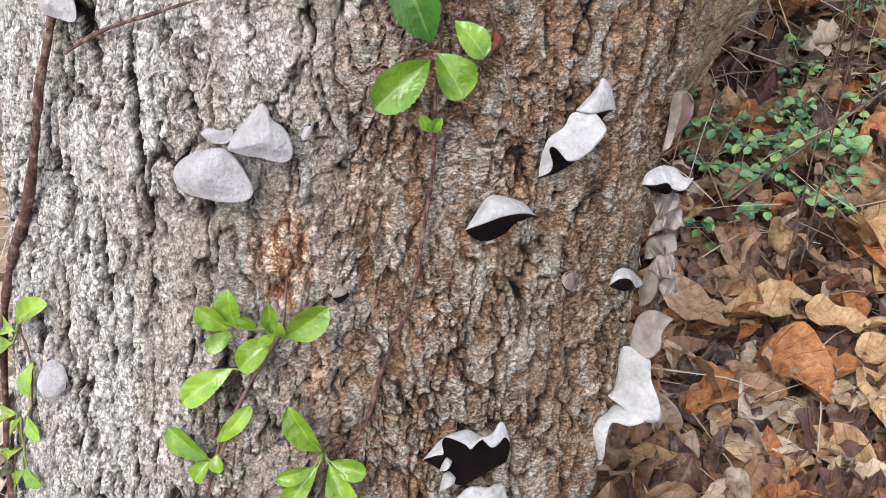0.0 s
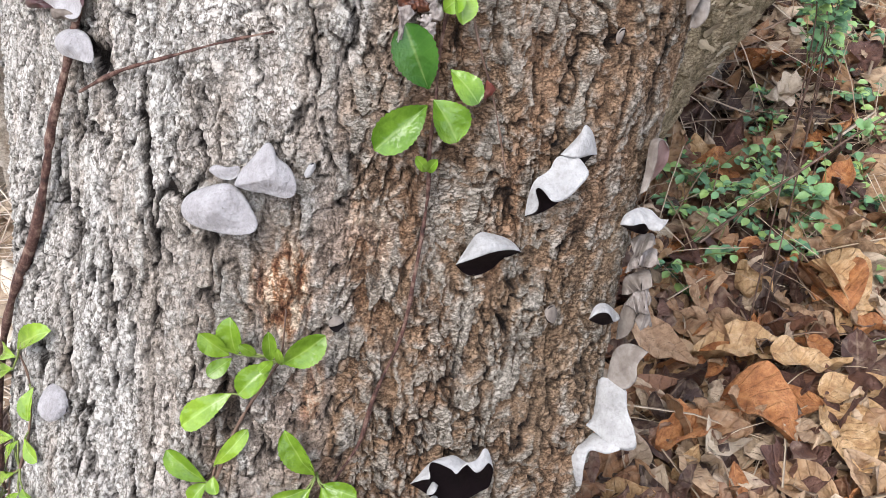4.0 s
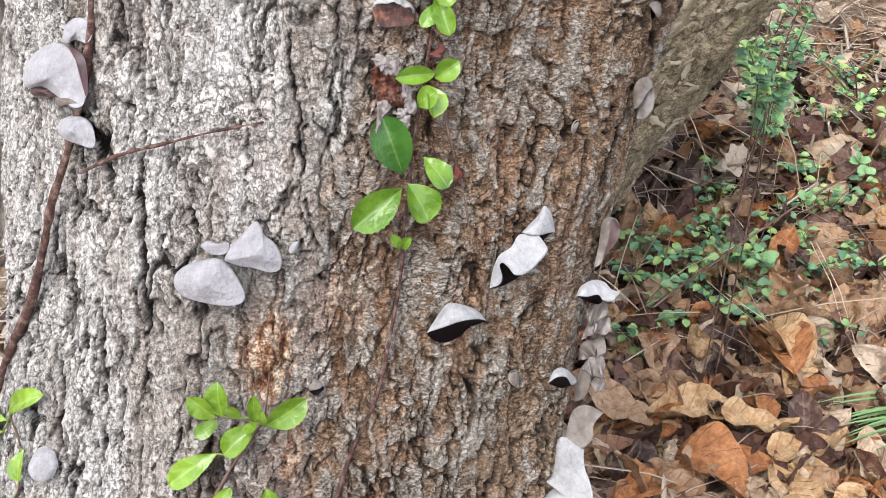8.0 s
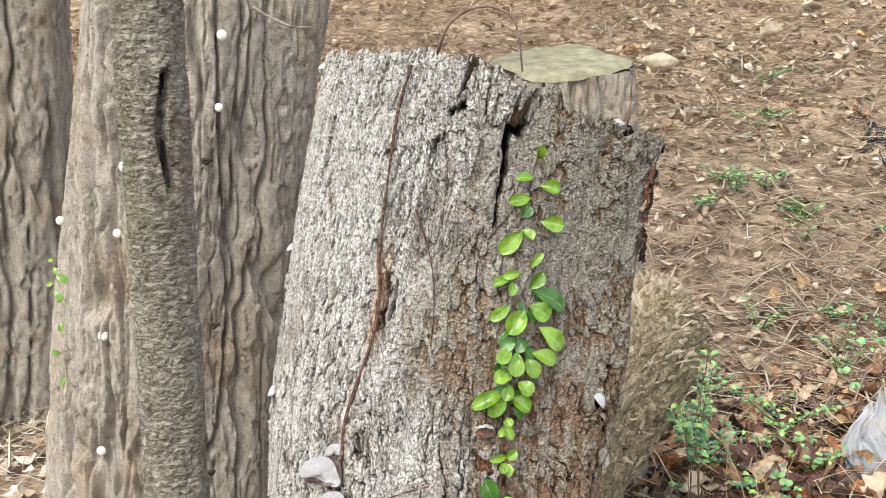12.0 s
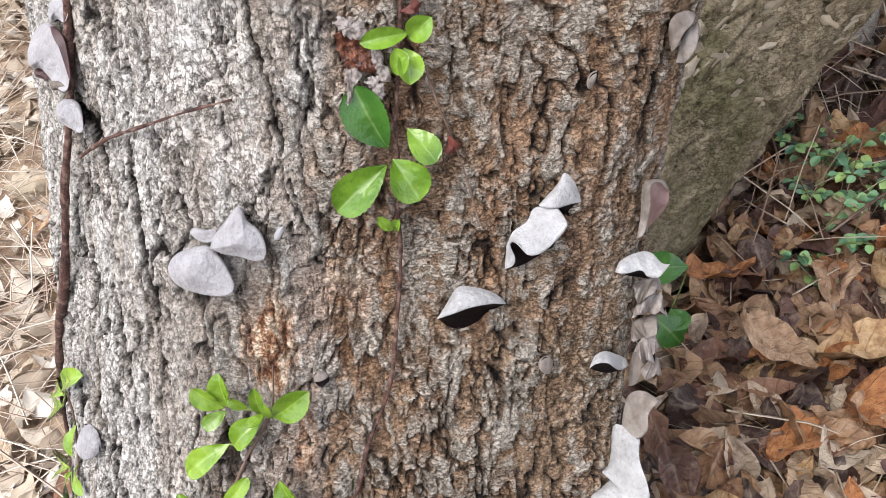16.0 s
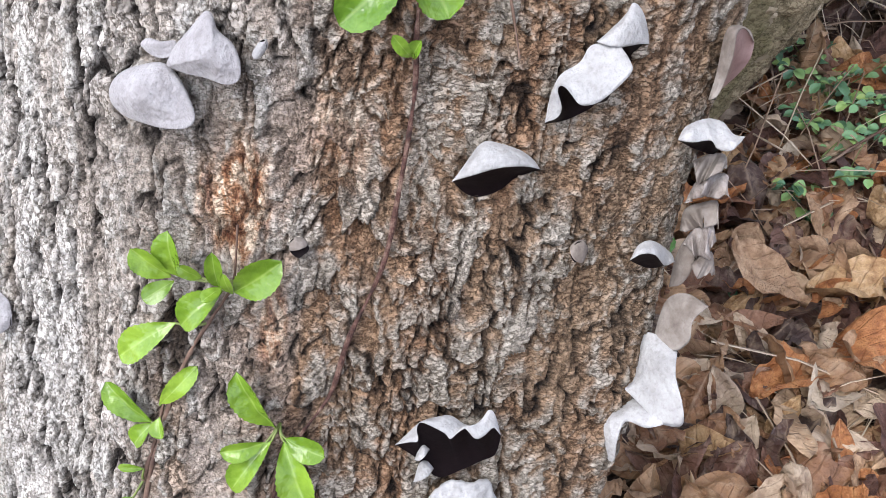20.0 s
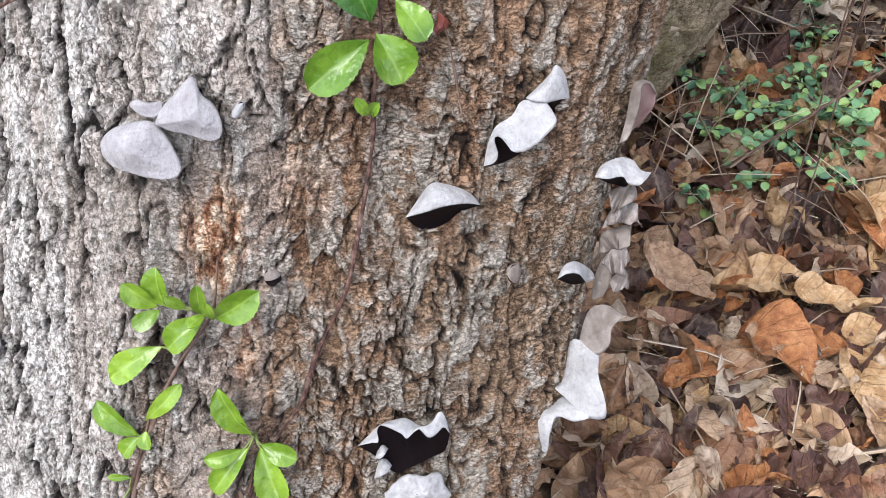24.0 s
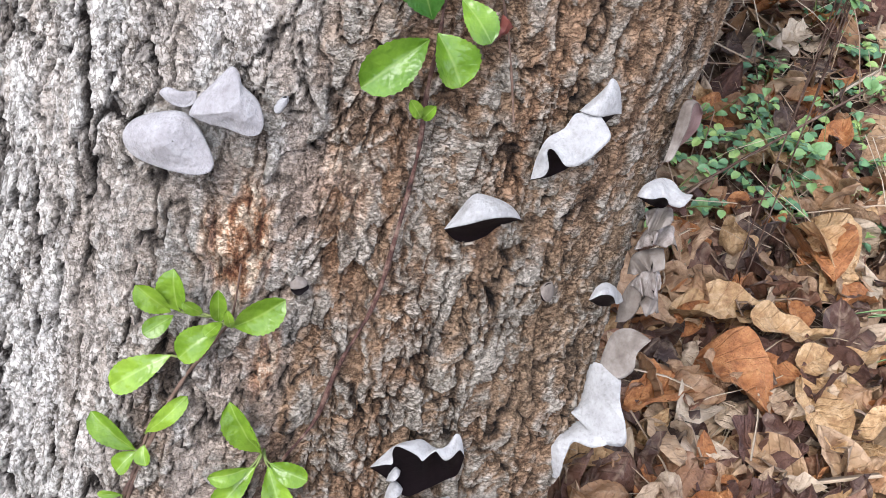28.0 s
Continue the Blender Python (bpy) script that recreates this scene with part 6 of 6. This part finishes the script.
bramble = thing("bramble_runner", "long thin bramble runner with small green leaves over the litter", "plant")
runner = [Vector(p) for p in ((0.4, 1.44, -0.2), (0.58, 1.5, -0.067), (0.7, 1.58, -0.02), (0.81, 1.65, 0.02), (0.895, 1.75, 0.083), (1.0, 1.85, 0.136), (1.07, 1.95, 0.186), (1.18, 2.05, 0.25), (1.3, 2.15, 0.33))]
tube("stem", runner, 0.0024, 0.0014, MAT["stem"], bramble)
rb = random.Random(31)
for k in range(1, 9):
    for side in (-1, 1):
        foot = runner[k - 1].lerp(runner[k], 0.3 + 0.5 * (side > 0))
        end = foot + Vector((rb.uniform(-0.02, 0.04), rb.uniform(-0.05, 0.02), side * rb.uniform(0.015, 0.04)))
        tube("stalk", [foot, foot.lerp(end, 0.5), end], 0.0009, 0.0006, MAT["stem_green"], bramble, sides=5)
        for turn in (-1.0, 0.0, 1.0):
            d = (end - foot).normalized() + Vector((0.9 * turn, rb.uniform(-.3, .3), rb.uniform(-.2, .4)))
            d.normalize()
            n = Vector((rb.uniform(-.3, .3), -0.7, 0.8))
            n = (n - d * n.dot(d)).normalized()
            w = n.cross(d)
            size = rb.uniform(0.016, 0.028)
            v, f, lay_ = blade(size, size * 0.72, n=9, k=5, serrate=0.06)
            sheet("leaf", v @ np.array([[d[c], w[c], n[c]] for c in range(3)]).T + np.array(end), f, MAT["leaf_shrub"], bramble, layers=lay_)


# ---- things on the ground and on the stumps ----
MAT["stone"] = simple("buff_stone", [(0.3, (0.32, 0.26, 0.18)), (0.7, (0.52, 0.44, 0.33))], 20, 0.85, 0.6, 0.006)
MAT["black_plastic"] = simple("black_plastic", [(0.3, (0.02, 0.022, 0.026)), (0.7, (0.06, 0.065, 0.075))], 12, 0.35, 0.6, 0.01)
film_nodes = Nodes("clear_film")
MAT["film"] = film_nodes.done((0.72, 0.79, 0.88), 0.2, film_nodes.bump(film_nodes.noise(60, 5.0, 0.6), 0.8, 0.01), Transmission_Weight=0.45, Alpha=0.6)
MAT["grass"] = simple("green_grass", [(0.3, (0.09, 0.2, 0.06)), (0.7, (0.22, 0.36, 0.14))], 30, 0.45, 0.2, 0.001, island=0.6)
MAT["white_dot"] = simple("white_fungus", [(0.3, (0.62, 0.56, 0.48)), (0.7, (0.78, 0.74, 0.68))], 60, 0.8, 0.4, 0.001)


def rock(x, y, size, squash, seed):
    a, b = np.meshgrid(np.linspace(0, 2 * math.pi, 36, endpoint=False), np.linspace(-1.5, 1.5, 20))
    R = size * (1 + 0.18 * layered(np.cos(a) * 2 + seed, b * 2 + np.sin(a), seed))
    V = np.stack([x + R * np.cos(b) * np.cos(a), y + 0.8 * R * np.cos(b) * np.sin(a), ground_z(x, y) + size * squash * 0.6 + squash * R * np.sin(b)], -1)
    return tagged(sheet("stone", V.reshape(-1, 3), quads(20, 36, True), MAT["stone"]), "smooth buff stone lying in the leaf litter", "stone", "stones")


rock(1.5, 1.82, 0.085, 0.6, 3)
rock(-1.2, 1.55, 0.06, 0.5, 5)
rock(1.25, 5.2, 0.11, 0.55, 7)


def crumpled(name, label, category, x, y, w, h, lift, material, seed, lean=0.4):
    """A crumpled thin sheet standing in folds on the ground."""
    u, v = np.meshgrid(np.linspace(-1, 1, 44), np.linspace(0, 1, 36))
    wide = w / 2 * (1.15 - 0.75 * v) * (1 + 0.25 * field(v * 4, v * 0, seed))
    fold = 0.22 * w * layered(u * 2.2 + seed, v * 2.2, seed, 4)
    crease = 0.08 * w * (1 - np.abs(layered(u * 4, v * 5 + seed, seed + 9, 2)) * 2)
    X = x + u * wide + 0.25 * w * v * field(v * 2 + seed, v * 0, seed)
    Y = y + lean * v * h + fold + crease
    Z = ground_z(X, np.full_like(X, y)) + lift + v * h * (0.9 + 0.25 * layered(u * 2, v * 0 + seed, seed + 5))
    return tagged(sheet(name, np.stack([X, Y, Z], -1).reshape(-1, 3), quads(36, 44), material), label, category)


crumpled("plastic_wrapper", "crumpled clear plastic wrapper lying on the leaves", "wrapper", 1.2, 1.96, 0.15, 0.26, 0.0, MAT["film"], 3)
crumpled("plastic_wrapper", "flattened scrap of clear plastic film on the leaves", "wrapper", 1.36, 2.02, 0.2, 0.06, 0.01, MAT["film"], 8, 1.0)
crumpled("black_bag_scrap", "crumpled scrap of black plastic bag on the slope", "plastic", 2.1, 3.6, 0.28, 0.26, 0.0, MAT["black_plastic"], 5, 0.9)
crumpled("black_bag_scrap", "crumpled scrap of black plastic bag on the slope", "plastic", 2.2, 4.2, 0.26, 0.14, 0.0, MAT["black_plastic"], 12, 1.2)
crumpled("black_bag_scrap", "crumpled scrap of black plastic bag on the slope", "plastic", 2.75, 4.2, 0.3, 0.2, 0.0, MAT["black_plastic"], 17, 1.2)


def tuft(x, y, n, length, turn, spread, seed):
    r = random.Random(seed)
    top = thing("grass_tuft", "tuft of long green grass blades over the litter", "grass", group="grass tufts")
    for i in range(n):
        a = radians(turn + r.gauss(0, spread))
        L = length * r.uniform(0.7, 1.15)
        t = np.linspace(0, 1, 10)
        cx, cy = x + r.uniform(-.02, .02) + L * t * math.cos(a), y + r.uniform(-.03, .03) + L * t * math.sin(a)
        cz = ground_z(x, y) + (0.055 if y < 2 else 0.01) + L * (0.45 * t - 0.42 * t * t) * r.uniform(0.6, 1.1)
        w = 0.0055 * (1 - t ** 2) + 0.0006
        V = np.stack([np.stack([cx - s * w * math.sin(a), cy + s * w * math.cos(a), cz + abs(s) * 0.0025], -1) for s in (-1, 0, 1)], 1)
        sheet("blade", V.reshape(-1, 3), quads(10, 3), MAT["grass"], top)


tuft(0.93, 1.21, 13, 0.25, 186, 10, 1)
tuft(0.97, 1.19, 11, 0.29, 190, 8, 2)
tuft(1.55, 3.6, 8, 0.2, 80, 60, 3)
tuft(2.1, 5.0, 10, 0.25, 90, 60, 4)
tuft(1.0, 4.4, 8, 0.2, 90, 70, 5)


def dots_on(label, spots):
    """Small round white fungi on the big trunk, at places of its surface."""
    for x, y, z, r0 in spots:
        a, b = np.meshgrid(np.linspace(0, 2 * math.pi, 20, endpoint=False), np.linspace(0.0, 1.5, 7))
        V = np.stack([x + r0 * np.cos(b) * np.cos(a), y - r0 * 0.7 * np.sin(b), z + r0 * np.cos(b) * np.sin(a)], -1)
        tagged(sheet("white_fungus", V.reshape(-1, 3), quads(7, 20, True), MAT["white_dot"]), label, "fungus", "white fungi on the tree")


# twig arching over the broken top, tatters at its edge
twig = thing("arched_twig", "thin brown twig arching over the broken top", "twig")
tube("stem", [on_stump(-24, 1.14, -0.02), on_stump(-20, 1.185, 0.0), on_stump(-12, 1.205, 0.0), on_stump(-2, 1.185, 0.0), on_stump(4, 1.115, -0.01)], 0.0022, 0.0014, MAT["stem"], twig)
dead_twig = thing("dead_twig", "thin grey dead twig caught on the large furrowed trunk", "twig")
tube("stem", [Vector(p) for p in ((-0.468, 1.47, 1.272), (-0.438, 1.445, 1.253), (-0.383, 1.435, 1.226), (-0.343, 1.46, 1.223))], 0.004, 0.002, MAT["twig"], dead_twig, knots=0.4)
spike = thing("upright_twig", "short dark twig sticking up from the broken rim", "twig")
tube("stem", [on_stump(45, 1.0, -0.03), on_stump(43, 1.05, -0.02), on_stump(41, 1.1, -0.02)], 0.0018, 0.0012, MAT["stem"], spike)
lump_nodes = [(38, 1.035, 0.011, "ear_white"), (41, 1.022, 0.014, "gill")]
for a, z, size, key in lump_nodes:
    q = on_stump(a, z, -0.012)
    u, v = np.meshgrid(np.linspace(0, 2 * math.pi, 24, endpoint=False), np.linspace(-1.5, 1.5, 12))
    R = size * (1 + 0.3 * layered(np.cos(u) * 2 + a, v * 2, 7))
    V = np.stack([q.x + R * np.cos(v) * np.cos(u), q.y + R * np.cos(v) * np.sin(u), q.z + 0.7 * R * np.sin(v)], -1)
    tagged(sheet("dead_fungus_lump", V.reshape(-1, 3), quads(12, 24, True), MAT[key]), "shrivelled black and white fungus lump on the rim", "fungus")
r = random.Random(9)
for i in range(30):
    a, z = r.uniform(52, 66), r.uniform(0.84, 1.0)
    tatter = thing("bark_tatter", "thin dark brown tatter of rotten bark at the broken rim", "bark", group="tatters at the rim")
    rag(tatter, a, z, r.uniform(0.007, 0.014), r.uniform(0.012, 0.032), r.uniform(-50, 50), 400 + i, r.choice(["gill_red", "wood", "hole", "hole"]), 0.002, r.uniform(-40, 40), 1.4, 0.8)

dots_on("small round white fungus on the furrowed bark", [(-0.54, 1.448, 1.213, 0.012), (-0.776, 1.451, 1.128, 0.012), (-0.563, 1.464, 1.053, 0.01), (-0.789, 1.455, 0.927, 0.013), (-0.823, 1.463, 0.771, 0.011), (-0.887, 1.479, 0.521, 0.013), (-0.925, 1.489, 0.227, 0.012), (-1.0, 1.58, 0.79, 0.011)])

# two broad ivy leaves at the foot, and a sprig on the big tree
ivy = thing("ivy_plant", "small dark green ivy plant at the foot of the stump", "plant")
for p, q in (((0.175, 1.2, -0.1), (0.116, 1.19, -0.1)), ((0.124, 1.19, -0.19), (0.172, 1.18, -0.235)), ((0.15, 1.22, -0.2), (0.175, 1.19, -0.21))):
    p, q = Vector(p), Vector(q)
    x = (q - p).normalized()
    n = Vector((0.1, -0.6, 0.8))
    n = (n - x * n.dot(x)).normalized()
    y = n.cross(x)
    v, f, lay_ = blade((q - p).length, (q - p).length * 0.85, cup=0.2, droop=0.1)
    sheet("leaf", v @ np.array([[x[i], y[i], n[i]] for i in range(3)]).T + np.array(p), f, MAT["leaf_dark"], ivy, layers=lay_)
tube("stem", [(0.14, 1.24, -0.28), (0.15, 1.225, -0.21), (0.165, 1.21, -0.15), (0.175, 1.2, -0.1)], 0.0016, 0.001, MAT["stem_green"], ivy)
sprig = thing("climbing_sprig", "yellow-green climbing sprig on the furrowed trunk", "plant")
r = random.Random(4)
for i in range(16):
    z = 0.4 + 0.3 * i / 15
    p = Vector((-1.015 + r.uniform(-.012, .012), 1.55 + 0.02 * r.random(), z))
    q = p + Vector((r.uniform(-.03, .03), -0.012, r.uniform(-.022, .01)))
    x = (q - p).normalized()
    n = Vector((0.1, -1, 0.3))
    n = (n - x * n.dot(x)).normalized()
    y = n.cross(x)
    v, f, lay_ = blade((q - p).length, (q - p).length * 0.6, n=9, k=5)
    sheet("leaf", v @ np.array([[x[k], y[k], n[k]] for k in range(3)]).T + np.array(p), f, MAT["leaf"], sprig, layers=lay_)
